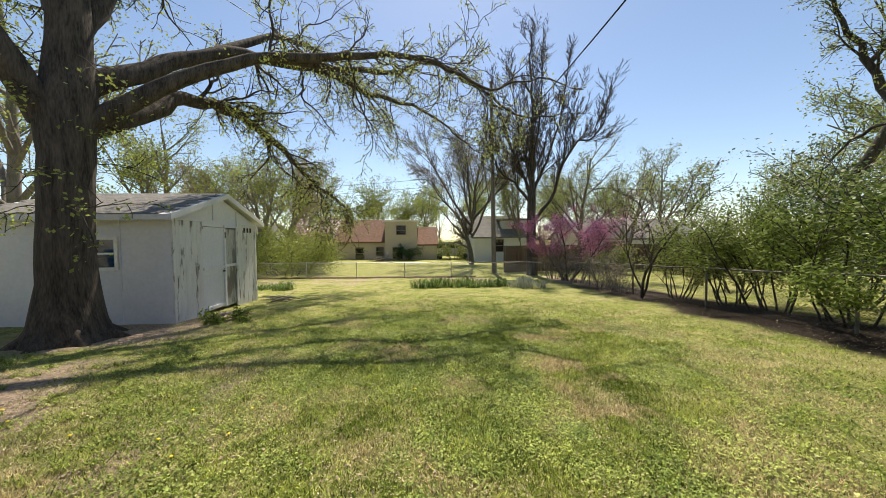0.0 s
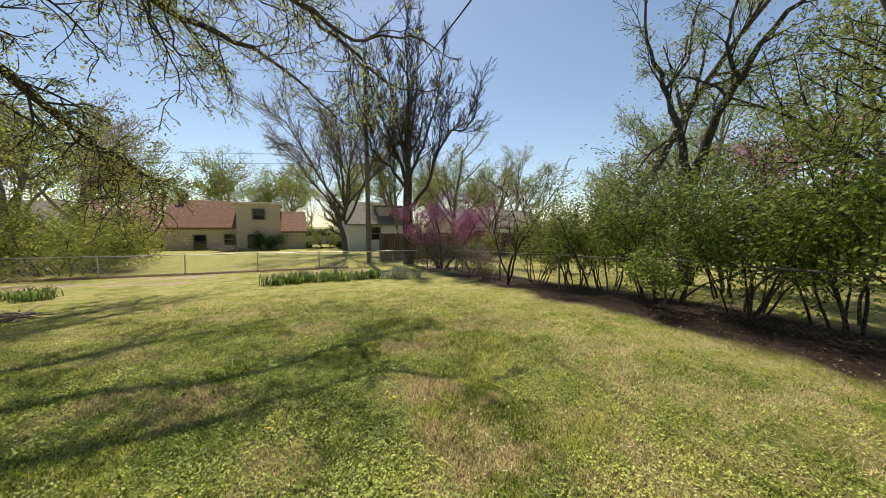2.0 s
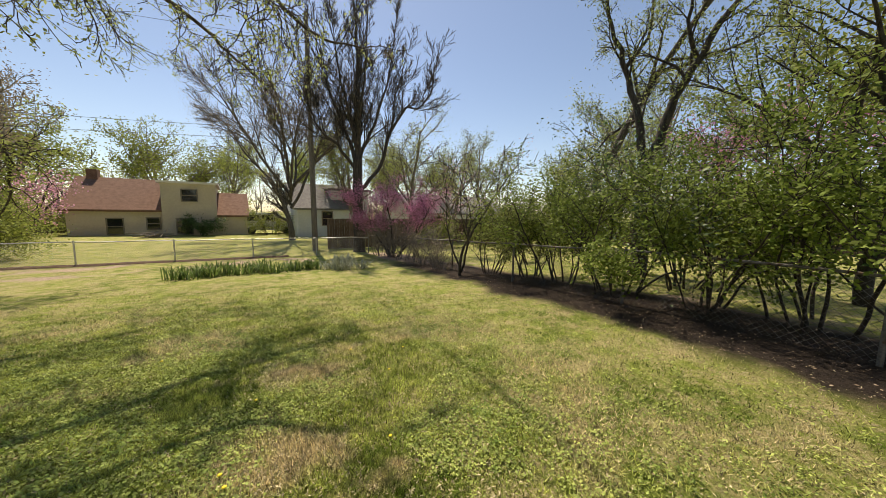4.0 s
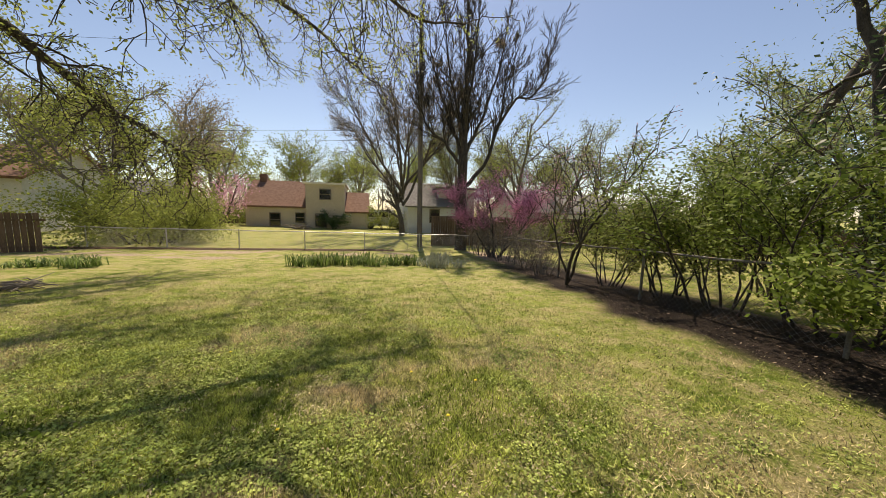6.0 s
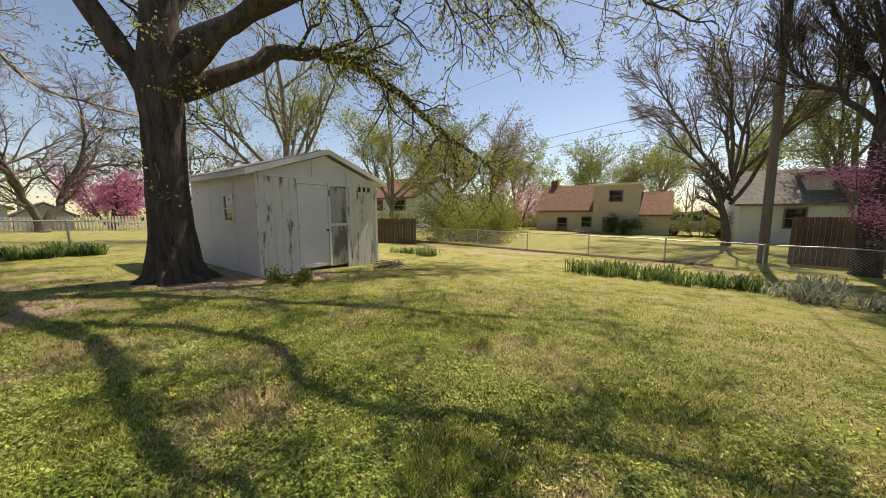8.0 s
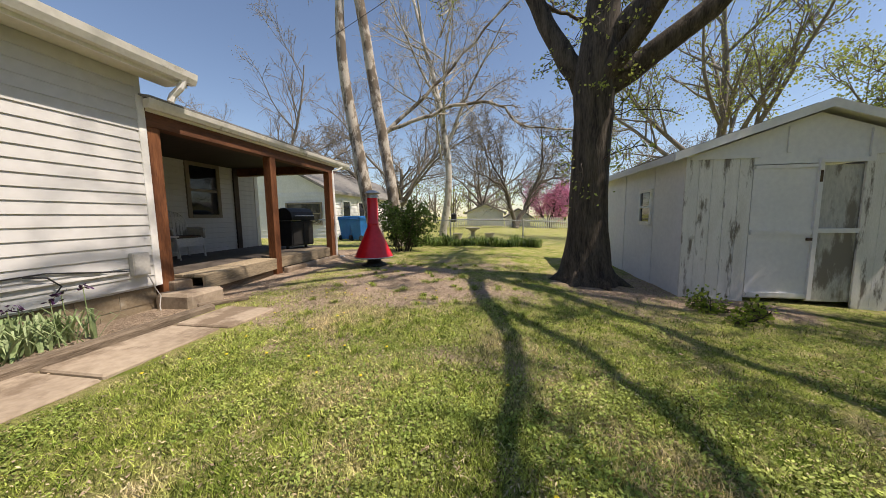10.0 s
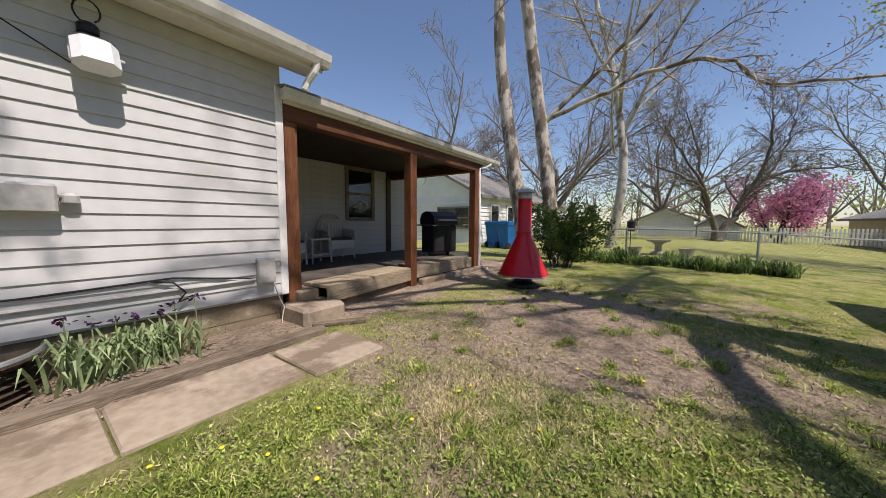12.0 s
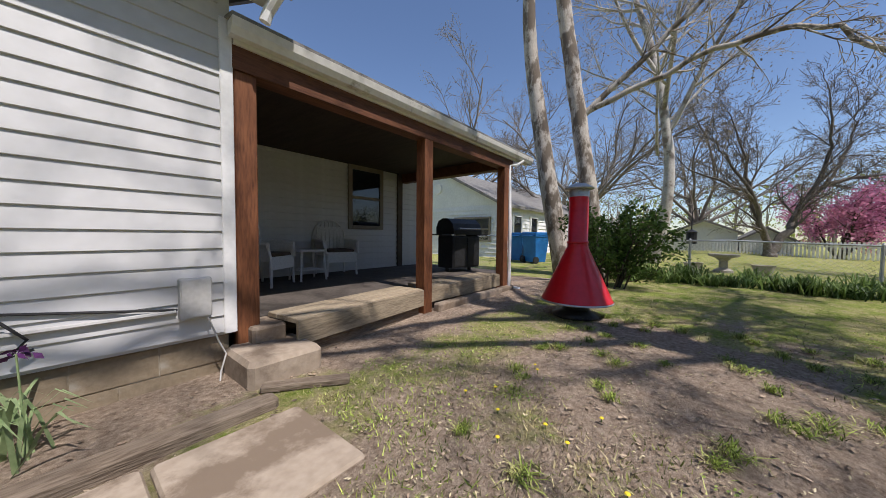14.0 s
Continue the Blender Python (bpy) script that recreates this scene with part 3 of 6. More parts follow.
for p in ((-1.35, 0.7, 9.6), (1.5, -0.7, 10.3)):
    nest = Mesh()
    r_ = random.Random(int(p[2] * 10))
    for k in range(50):
        a, z = r_.uniform(0, 6.28), r_.uniform(-0.16, 0.16)
        d = Vector((math.cos(a + 1.6), math.sin(a + 1.6), r_.uniform(-0.3, 0.3))) * 0.2
        q = Vector((p[0] + math.cos(a) * 0.18, p[1] + math.sin(a) * 0.18, p[2] + z))
        nest.tube([q - d, q, q + d], (0.012, 0.014, 0.01), 3, close=False)
    part("squirrel_nest", nest, M_LITTER, elm, "brown ball of leaves and sticks lodged in a fork")
tree("bare_maple_tree", "grey round-headed maple covered in fine bare twigs", 5.1, 27, [((0, 0, 0), (0, 0, 1), 4.2, 0.25)] + [((0, 0, 2.4 + 0.25 * i), (math.cos(i * 2.4) * 0.75, math.sin(i * 2.4) * 0.75, 1), 8.5 - 0.2 * i, 0.11) for i in range(8)], M_BUD, 26000, 0.07, 0.3, M_BARK_M, 7, levels=3, kids=(11, 8, 6), angle=36, ratio=0.48, rise=(0.03, 0.05, 0.03, 0.02), seg=0.7, thin=0.013)
FARLEAF = dict(levels=3, kids=(8, 6, 3), angle=42, ratio=0.46, seg=0.7, thin=0.015, rise=(0.03, 0.06, 0.04))
for i, (x, y, h, lm, ln, ls, sd) in enumerate([
        (13.5, 24, 8.5, M_LEAF_Y, 7000, 0.13, 21), (18.5, 26, 8.5, M_LEAF_Y, 6000, 0.13, 22), (10.5, 30, 9, M_LEAF_M, 6000, 0.15, 23), (1.5, 46, 9.5, M_LEAF_Y, 6000, 0.2, 24),
        (-4, 46, 10, M_LEAF_M, 5000, 0.25, 25), (8, 50, 12, M_LEAF_Y, 5000, 0.28, 26), (-14, 44, 10, M_LEAF_Y, 5000, 0.25, 27), (-22, 38, 10, M_BUD, 5000, 0.2, 28),
        (20, 40, 10, M_LEAF_M, 5000, 0.25, 29), (30, 36, 11, M_LEAF_M, 6000, 0.25, 30), (34, 22, 10, M_LEAF_M, 7000, 0.22, 31), (-16, 22, 9, M_LEAF_Y, 7000, 0.14, 33), (-11, 29, 9, M_BUD, 6000, 0.14, 34), (27, 12, 11, M_LEAF_Y, 7000, 0.2, 35), (24, 4, 10, M_LEAF_M, 7000, 0.2, 36), (-13.5, 12, 9.5, M_LEAF_Y, 7000, 0.1, 37), (-9.5, 21, 7, M_LEAF_M, 5000, 0.12, 38)]):
    st = [((0, 0, 0), (0, 0, 1), h, h * 0.024)] + [((0, 0, h * 0.22 + 0.2 * k), (math.cos(k * 2.1 + i), math.sin(k * 2.1 + i), 1.1), h * 0.66, h * 0.012) for k in range(5)]
    tree("leafing_tree", "spring tree with a loose crown of small new leaves" if lm != M_BUD else "bare spring tree with reddish buds", x, y, st, lm, int(ln * 1.8), ls * 0.8, 0.28, M_BARK_G, sd, group="trees around the yard", **FARLEAF)

# dark forked tree and a slim one in the next yard
FORK = dict(BASE, levels=2, kids=(6, 5), angle=46, ratio=0.5, rise=(0.03, 0.02, 0.0), seg=0.22, thin=0.006, wander=0.3, sides=(5, 4, 3), bare=(0.2, 0.1))
FORK_LIMBS = [
    ([(0, 2.9, 0), (-0.27, 4.3, 0.1), (-0.7, 5.8, 0.1), (-1.15, 7.2, 0), (-1.3, 9.0, 0)], 0.13, 0.02),
    ([(0, 2.8, 0), (0.4, 4.4, 0), (0.95, 5.6, -0.1), (1.5, 6.6, -0.1), (2.2, 7.4, 0), (2.6, 9.0, 0)], 0.14, 0.02),
    ([(-0.25, 4.3, 0.1), (-0.9, 4.0, 0.3), (-1.5, 3.3, 0.4), (-2.0, 3.0, 0.4)], 0.045, 0.012),
    ([(-0.65, 5.7, 0.1), (-0.2, 6.4, 0.4), (-0.1, 7.6, 0.6), (0.2, 8.8, 0.6)], 0.06, 0.015),
    ([(0.9, 5.5, 0), (0.6, 6.3, -0.4), (0.75, 7.4, -0.5), (0.7, 8.6, -0.5)], 0.06, 0.015),
]
limb_tree("forked_tree", "dark forked trunk with sparse new leaves beyond the hedge", 10.7, 5.7, [(0, -0.1, 0), (0.03, 1.0, 0), (0.0, 2.0, 0), (0.02, 3.0, 0)], 0.21, FORK_LIMBS, FORK, M_BARK_D, 41, M_LEAF_Y, 9000, 0.07, 0.09, "", 0.55, (0.7, 1.8), (0, 0, 0.1), 0.05, -65)
tree("leafy_tree", "leafy green tree leaning its crown over the hedge", 10.6, 1.9, [((0, 0, 0), (0.0, 0.08, 1), 7.5, 0.12), ((0.1, 0, 1.2), (-0.25, 0.45, 1), 5.5, 0.07), ((-0.1, 0, 1.6), (-0.55, 0.1, 1), 5.0, 0.06), ((0, -0.1, 1.6), (-0.3, -0.5, 1), 5.0, 0.06), ((0, 0.1, 2.0), (0.1, 0.8, 1), 4.5, 0.06)], M_LEAF_M, 11000, 0.08, 0.16, M_BARK_D, 44, levels=3, kids=(8, 6, 4), angle=48, ratio=0.42, bare=(0.3, 0.15, 0.1), seg=0.4, wander=0.2)
tree("slim_tree", "slim dark tree with a narrow crown of tiny leaves", 14.0, 9.7, [((0, 0, 0), (0.05, 0, 1), 12.5, 0.2)], M_LEAF_Y, 8000, 0.07, 0.2, M_BARK_D, 42, levels=3, kids=(12, 6, 4), angle=50, ratio=0.3, bare=(0.4, 0.2, 0.1), seg=0.5)
tree("leaning_tree", "leaning dark trunk of a tree rising over the hedge", 6.85, 0.68, [((0, 0, 0), (-0.27, 0.17, 1), 8.5, 0.22)], M_LEAF_Y, 6000, 0.06, 0.2, M_BARK_D, 43, levels=3, kids=(9, 6, 4), angle=48, ratio=0.38, bare=(0.6, 0.2, 0.1), seg=0.5)

# sycamores beside the neighbour's house
tree("sycamore_tree", "tall sycamore with mottled pale and brown bark", -9.75, -0.45, [((0, 0, 0), (0.0, -0.17, 1), 13, 0.25)], M_BUD, 1500, 0.05, 0.2, M_SYC, 51, group="sycamores", levels=3, kids=(10, 6, 5), angle=55, ratio=0.36, bare=(0.62, 0.2, 0.1), wander=0.05)
SYC_TWIG = dict(BASE, levels=2, kids=(6, 5), angle=45, ratio=0.5, rise=(0.03, 0.0, 0.0), seg=0.25, thin=0.006, wander=0.28, sides=(5, 4, 3), bare=(0.2, 0.1))
SYC_LIMBS = [
    ([(-0.02, 3.95, -0.58), (-0.2, 4.4, 0.8), (-0.35, 4.85, 2.2), (-0.45, 4.75, 3.3), (-0.5, 4.1, 4.1), (-0.6, 3.85, 5.5), (-0.7, 3.9, 7.0)], 0.075, 0.02),
    ([(-0.02, 3.85, -0.56), (-0.3, 4.9, 0.6), (-0.5, 6.1, 1.8), (-0.6, 7.6, 3.2), (-0.7, 8.7, 4.7)], 0.08, 0.02),
    ([(-0.03, 8.4, -1.27), (-0.8, 9.4, -2.0), (-1.4, 10.6, -2.6)], 0.08, 0.02),
    ([(-0.03, 9.4, -1.42), (0.6, 10.6, -0.6), (1.1, 12.0, 0.0)], 0.08, 0.02),
]
limb_tree("sycamore_tree", "tall sycamore with mottled bark and a long side limb", -9.95, 0.3, [(0, -0.1, 0), (0.0, 1.0, -0.14), (0.0, 2.2, -0.32), (-0.02, 4.0, -0.59), (-0.03, 7.0, -1.05), (-0.05, 12.5, -1.9)], 0.2, SYC_LIMBS, SYC_TWIG, M_SYC, 52, M_BUD, 1500, 0.05, 0.15, "sycamores", 0.9, (0.8, 2.0))
tree("sycamore_tree", "pale bare sycamore with white spreading limbs", -15, 0.9, [((0, 0, 0), (0, 0.02, 1), 13, 0.2)] + [((0, 0, 3.8 + k * 0.95), (math.cos(k * 2.2) * 0.9, math.sin(k * 2.2) * 0.9, 0.65), 5.0 - 0.3 * k, 0.05) for k in range(8)], M_BUD, 2500, 0.06, 0.2, M_SYC_UP, 53, group="sycamores", levels=3, kids=(9, 7, 5), angle=50, ratio=0.42, bare=(0.3, 0.15, 0.1), wander=0.10)
for x, y, h, sd in ((-27, -5, 12, 62), (-34, 2, 11, 63), (-30, 14, 10, 64), (-20, -14, 13, 65), (-38, -10, 13, 66)):
    tree("bare_yard_tree", "dark bare spreading tree standing in the next yards", x, y, [((0, 0, 0), (0, 0.1, 1), h * 0.45, h * 0.035)] + [((0, 0.02, h * 0.16 + 0.12 * k), (math.cos(k * 1.7 + sd), math.sin(k * 1.7 + sd), 0.9), h * 0.8, h * 0.0115) for k in range(6)], M_BUD, 9000, 0.06, 0.22, M_BARK_G, sd, group="bare trees of the next yards", levels=3, kids=(9, 7, 5), angle=42, ratio=0.46, seg=0.7, thin=0.011, wander=0.2, rise=(0.02, 0.03, 0.02, 0.0))
SPREAD = dict(BASE, levels=2, kids=(7, 6), angle=46, ratio=0.5, rise=(0.06, 0.04, 0.0), seg=0.3, thin=0.009, wander=0.26, sides=(5, 4, 3), bare=(0.15, 0.1))
SPREAD_LIMBS = [
    ([(0, 0.3, 0), (0.9, 1.5, 0), (2.0, 3.0, 0.3), (3.4, 4.0, 0.4), (5.4, 4.5, 0.3), (7.7, 4.7, 0)], 0.24, 0.04),
    ([(2.0, 3.0, 0.3), (3.0, 5.0, 0.2), (2.8, 6.8, 0), (2.7, 8.7, 0)], 0.14, 0.03),
    ([(0, 0.3, 0), (-0.5, 1.5, 0), (-1.2, 3.0, -0.3), (-3.0, 3.9, -0.5), (-4.9, 4.5, -0.6)], 0.2, 0.03),
    ([(-0.7, 2.0, 0), (-0.9, 3.6, 0.3), (-1.2, 5.2, 0.4), (-2.0, 7.4, 0.4)], 0.14, 0.03),
    ([(3.4, 4.0, 0.4), (4.4, 5.2, 0.8), (5.2, 6.8, 0.9), (5.4, 8.2, 0.9)], 0.1, 0.03),
    ([(-1.2, 3.0, -0.3), (-2.4, 4.9, -0.2), (-3.6, 6.4, 0)], 0.1, 0.03),
]
limb_tree("bare_yard_tree", "dark wide-spreading bare tree in front of the pink redbud", -26, 5.1, [(0, -0.1, 0), (0.0, 0.15, 0), (0.0, 0.35, 0)], 0.34, SPREAD_LIMBS, SPREAD, M_BARK_M, 61, M_BUD, 11000, 0.055, 0.15, "bare trees of the next yards", 1.15, (1.2, 2.8), (0, 0, 0.15), 0.1, 129)


# ---- shrubs ----
def shrub(name, label, x, y, h, w, leaf_mat, n, size, seed, stems=9, bark=None, category="shrub", group="", **over):
    o = dict(levels=2, kids=(6, 4), angle=45, ratio=0.5, seg=0.3, thin=0.005, wander=0.16, sides=(5, 4, 3), rise=(0.0, 0.02, 0.0), bare=(0.12, 0.1))
    o.update(over)
    st = []
    r = random.Random(seed)
    for i in range(stems):
        a = r.uniform(0, 6.28)
        st.append(((math.cos(a) * 0.3 * w * r.random(), math.sin(a) * 0.3 * w * r.random(), 0), (math.cos(a) * w / h * 0.55, math.sin(a) * w / h * 0.55, 1), h * r.uniform(0.6, 1.05), 0.011 + 0.005 * h * r.uniform(0.5, 1.3)))
    return tree(name, label, x, y, st, leaf_mat, n, size, 0.12 * w * 0.5, bark or M_BARK_D, seed, category, group, **o)


HEDGE = [(7.5, 8.2, 1.7, 1.1, M_LEAF_M, 3500), (7.8, 7.0, 2.2, 1.4, M_LEAF_M, 7000), (7.7, 5.9, 2.7, 1.9, M_LEAF_G, 15000), (7.8, 4.7, 2.8, 2.0, M_LEAF_G, 16000), (7.7, 3.3, 2.4, 1.5, M_LEAF_G, 8000), (8.0, 2.2, 3.1, 1.9, M_LEAF_G, 9000), (7.9, 0.9, 3.2, 1.7, M_LEAF_G, 5000), (9.4, 4.2, 3.4, 2.2, M_LEAF_D, 9000), (9.8, 6.4, 3.1, 2.0, M_LEAF_D, 7000), (10.5, 9.0, 2.0, 1.8, M_LEAF_M, 3500)]
for i, (x, y, h, w, lm, n) in enumerate(HEDGE):
    shrub("hedge_shrub", "overgrown leafy honeysuckle shrub tangled in the chain-link fence", x, y, h, w, lm, int(n * 0.95), 0.062, 70 + i, stems=9, group="shrubs along the fence", wander=0.24, bare=(0.44, 0.1), seg=0.24, kids=(7, 4))
for i, (x, y, h, w) in enumerate(((7.2, 13.0, 1.9, 1.2), (7.3, 14.4, 1.9, 1.3), (7.2, 15.6, 2.0, 1.2), (7.0, 11.2, 1.5, 1.0), (6.9, 9.9, 1.2, 0.8))):
    shrub("bare_brush", "tangle of bare twiggy brush growing through the fence", x, y, h, w, M_BUD, 700, 0.05, 90 + i, stems=9, bark=M_BARK_G, group="brush along the fence")
tree("budding_tree", "small leaning tree with dark stems and pale pink buds", 6.55, 8.4, [((0, 0, 0), (-0.05, 0.1, 1), 3.6, 0.042), ((0.05, 0.05, 0.1), (0.35, -0.2, 1), 3.0, 0.035), ((0.05, -0.05, 0.2), (-0.3, 0.35, 1), 2.8, 0.03)], M_PINK_L, 900, 0.04, 0.1, M_BARK_D, 94, levels=2, kids=(9, 6), angle=48, ratio=0.45, bare=(0.3, 0.1), seg=0.3, wander=0.2)
tree("redbud_tree", "redbud in full pink blossom behind the fence", 7.5, 14.6, [((0.1 * k - 0.3, 0, 0), (math.cos(k * 1.3) * 0.62, math.sin(k * 1.3) * 0.62, 1), 3.2, 0.05) for k in range(6)], M_PINK, 19000, 0.058, 0.12, M_BARK_D, 95, levels=2, kids=(9, 6), angle=45, ratio=0.42, bare=(0.4, 0.1), seg=0.35)
tree("redbud_tree", "pink redbud in the yard beyond the hedge", 14, 4.5, [((0, 0, 0), (math.cos(k) * 0.5, math.sin(k) * 0.5, 1), 4.2, 0.07) for k in range(6)], M_PINK, 3500, 0.08, 0.15, M_BARK_D, 96, levels=2, kids=(9, 6), angle=45, ratio=0.4, bare=(0.4, 0.1), seg=0.4)
tree("redbud_tree", "deep pink redbud across the neighbouring yard", -31, 8.6, [((0, 0, 0), (math.cos(k) * 0.75, math.sin(k) * 0.75, 1), 4.0, 0.08) for k in range(7)], M_PINK, 9000, 0.14, 0.22, M_BARK_D, 97, levels=2, kids=(9, 6), angle=50, ratio=0.42, bare=(0.3, 0.1), seg=0.4)
tree("redbud_tree", "far pink redbud by the beige house", -9.7, 33, [((0, 0, 0), (math.cos(k) * 0.7, math.sin(k) * 0.7, 1), 4.2, 0.08) for k in range(6)], M_PINK_L, 3200, 0.14, 0.2, M_BARK_D, 98, levels=2, kids=(8, 6), angle=50, ratio=0.42, bare=(0.3, 0.1), seg=0.4)
shrub("backyard_shrub", "wide yellow-green shrub behind the back fence", -7.4, 19.5, 3.0, 5.0, M_LEAF_M, 26000, 0.095, 101, stems=28, wander=0.26)
shrub("evergreen_shrub", "dense dark green shrub beside the red fireplace", -8.45, 0.85, 1.5, 0.72, M_LEAF_D, 7000, 0.075, 102, stems=12)
for i, (x, y, h, w, lm, n) in enumerate(((-13, 26, 2.0, 2.6, M_LEAF_G, 4000), (-16.5, 27.5, 2.4, 2.8, M_LEAF_M, 4000), (-11.5, 33.5, 2.0, 2.6, M_LEAF_G, 3500), (-19, 33, 2.6, 3, M_LEAF_G, 3500), (-9.8, 36, 2.2, 2, M_LEAF_M, 3000), (4.4, 33, 2.4, 2, M_LEAF_M, 3000), (12.5, 18.6, 2.2, 2.4, M_LEAF_M, 3500), (16, 17.5, 2.6, 2.6, M_LEAF_G, 4000), (17, 11, 2.6, 2.6, M_LEAF_G, 4000), (18, 6, 3.0, 2.8, M_LEAF_M, 4000), (-13.5, 18.5, 2.0, 2.2, M_LEAF_M, 3000))):
    shrub("yard_shrub", "rounded spring-green shrub in a neighbouring yard", x, y, h, w, lm, n, 0.11, 110 + i, stems=9, group="shrubs of the next yards")
shrub("evergreen_shrub", "dark round shrub against the beige house", -0.6, 32.6, 1.7, 1.8, M_LEAF_D, 2500, 0.12, 103, stems=9)
shrub("small_shrub", "low clump of green weeds in front of the shed", -3.5, 6.25, 0.32, 0.7, M_LEAF_G, 900, 0.05, 104, stems=12, seg=0.08)
shrub("small_shrub", "clump of green groundcover in the lawn", 0.0, 4.35, 0.16, 0.7, M_LEAF_G, 700, 0.045, 105, stems=12, seg=0.05)


# ---- the house ----
YW, XC, Z0, ZT = -0.71, -2.75, 0.14, 2.69
COURSE = 0.127


def lap_wall(parent, length, rows, z0, m, material, name="siding_board"):
    """Lap boards, one mesh shared by all rows; m maps local x (along), y (out), z."""
    b = Mesh().add([(0, 0.004, 0), (length, 0.004, 0), (0, 0.019, 0.004), (length, 0.019, 0.004), (0, 0.004, COURSE + 0.01), (length, 0.004, COURSE + 0.01), (0, 0, 0), (length, 0, 0)], [(2, 3, 5, 4), (0, 1, 3, 2), (0, 2, 4), (1, 5, 3)])
    me = b.data(name, material)
    for i in range(rows):
        o = new(name, me)
        o.parent = parent
        o.matrix_local = m @ pose(0, 0, z0 + i * COURSE)


house_wall = part("wall_house", Mesh().box(XC, 6.0, YW - 0.2, YW, Z0 - 0.02, ZT + 0.05), M_SIDING)
tagged(house_wall, "white vinyl lap siding house wall in dappled sun", "wall", kind="structure")
lap_wall(house_wall, 6.0 - XC - 0.075, 20, Z0, Matrix.Translation((6.0, YW, 0)) @ Matrix.Diagonal((-1, 1, 1, 1)), M_SIDING)
part("corner_board", soft_box(XC - 0.012, XC + 0.075, YW - 0.09, YW + 0.026, Z0 - 0.01, ZT - 0.22, 0.006), M_TRIM, house_wall, "white corner board")
side_wall = part("wall_porch_side", Mesh().box(XC, XC + 0.2, -3.5, YW - 0.2, -0.4, 3.0), M_SIDING)
tagged(side_wall, "white siding return wall at the end of the porch", "wall", kind="structure")
found = part("foundation", Mesh().box(XC + 0.03, 6.0, YW - 0.18, YW - 0.045, -0.6, Z0 - 0.02), M_BLOCK)
tagged(found, "brown painted block foundation below the siding", "foundation", kind="structure")
bm_ = Mesh().box(0.004, 0.396, -0.045, 0.008, 0.004, 0.192)
blk = bm_.data("block", M_BLOCK)
for r in range(2):
    for i in range(14):
        o = new("block", blk)
        o.parent = found
        o.location = (XC + 0.04 + i * 0.4 + 0.2 * (r % 2), YW - 0.045, Z0 - 0.03 - 0.2 * (r + 1))
# eave
eave = thing("eave", "cream soffit and white gutter along the house eave", "eave", kind="structure")
part("soffit", Mesh().box(-3.05, 6.0, YW + 0.02, -0.40, ZT, ZT + 0.02), M_SOFFIT, eave)
part("fascia", Mesh().box(-3.07, 6.0, -0.40, -0.38, ZT - 0.03, ZT + 0.15), M_TRIM, eave)
g = Mesh().add([(-3.12, -0.378, 2.70), (-3.12, -0.30, 2.70), (-3.12, -0.27, 2.76), (-3.12, -0.255, 2.83), (-3.12, -0.265, 2.83), (-3.12, -0.378, 2.82), (6, -0.378, 2.70), (6, -0.30, 2.70), (6, -0.27, 2.76), (6, -0.255, 2.83), (6, -0.265, 2.83), (6, -0.378, 2.82)],
               [(0, 1, 7, 6), (1, 2, 8, 7), (2, 3, 9, 8), (3, 4, 10, 9), (5, 0, 6, 11), (0, 5, 4, 3, 2, 1), (4, 5, 11, 10)])
part("gutter", g, M_GUTTER, eave)
part("bargeboard", Mesh().add([(-3.05, -0.38, 2.69), (-3.05, -4.5, 4.3), (-3.05, -4.5, 4.45), (-3.05, -0.38, 2.86), (-3.09, -0.38, 2.69), (-3.09, -4.5, 4.3), (-3.09, -4.5, 4.45), (-3.09, -0.38, 2.86)], [(0, 1, 2, 3), (7, 6, 5, 4), (0, 4, 5, 1), (3, 2, 6, 7), (0, 3, 7, 4)]), M_DARKTRIM, eave)
part("downspout_elbow", Mesh().tube([(-2.98, -0.33, 2.72), (-2.96, -0.36, 2.62), (-2.92, -0.44, 2.52), (-2.9, -0.46, 2.44)], (0.04, 0.04, 0.04, 0.04), 8), M_TRIM, eave, "white downspout elbow")
roof = part("roof_house", Mesh().add([(-3.12, -0.32, 2.84), (6, -0.32, 2.84), (6, -5.0, 4.66), (-3.12, -5.0, 4.66), (-3.12, -0.32, 2.86), (6, -0.32, 2.86), (6, -5.0, 4.69), (-3.12, -5.0, 4.69)], [(4, 5, 6, 7), (3, 2, 1, 0), (0, 1, 5, 4), (0, 4, 7, 3)]), M_SHINGLE)
tagged(roof, "grey asphalt shingle roof of the house", "roof", kind="structure")
gable = part("wall_gable", Mesh().add([(XC + 0.05, YW - 0.2, 2.6), (XC + 0.05, -5, 2.6), (XC + 0.05, -5, 4.5), (XC + 0.05, YW - 0.2, 2.85), (XC + 0.2, YW - 0.2, 2.6), (XC + 0.2, -5, 2.6), (XC + 0.2, -5, 4.5), (XC + 0.2, YW - 0.2, 2.85)], [(0, 1, 2, 3), (7, 6, 5, 4), (0, 3, 7, 4)]), M_SIDING)
tagged(gable, "white siding gable above the porch roof", "wall", kind="structure")

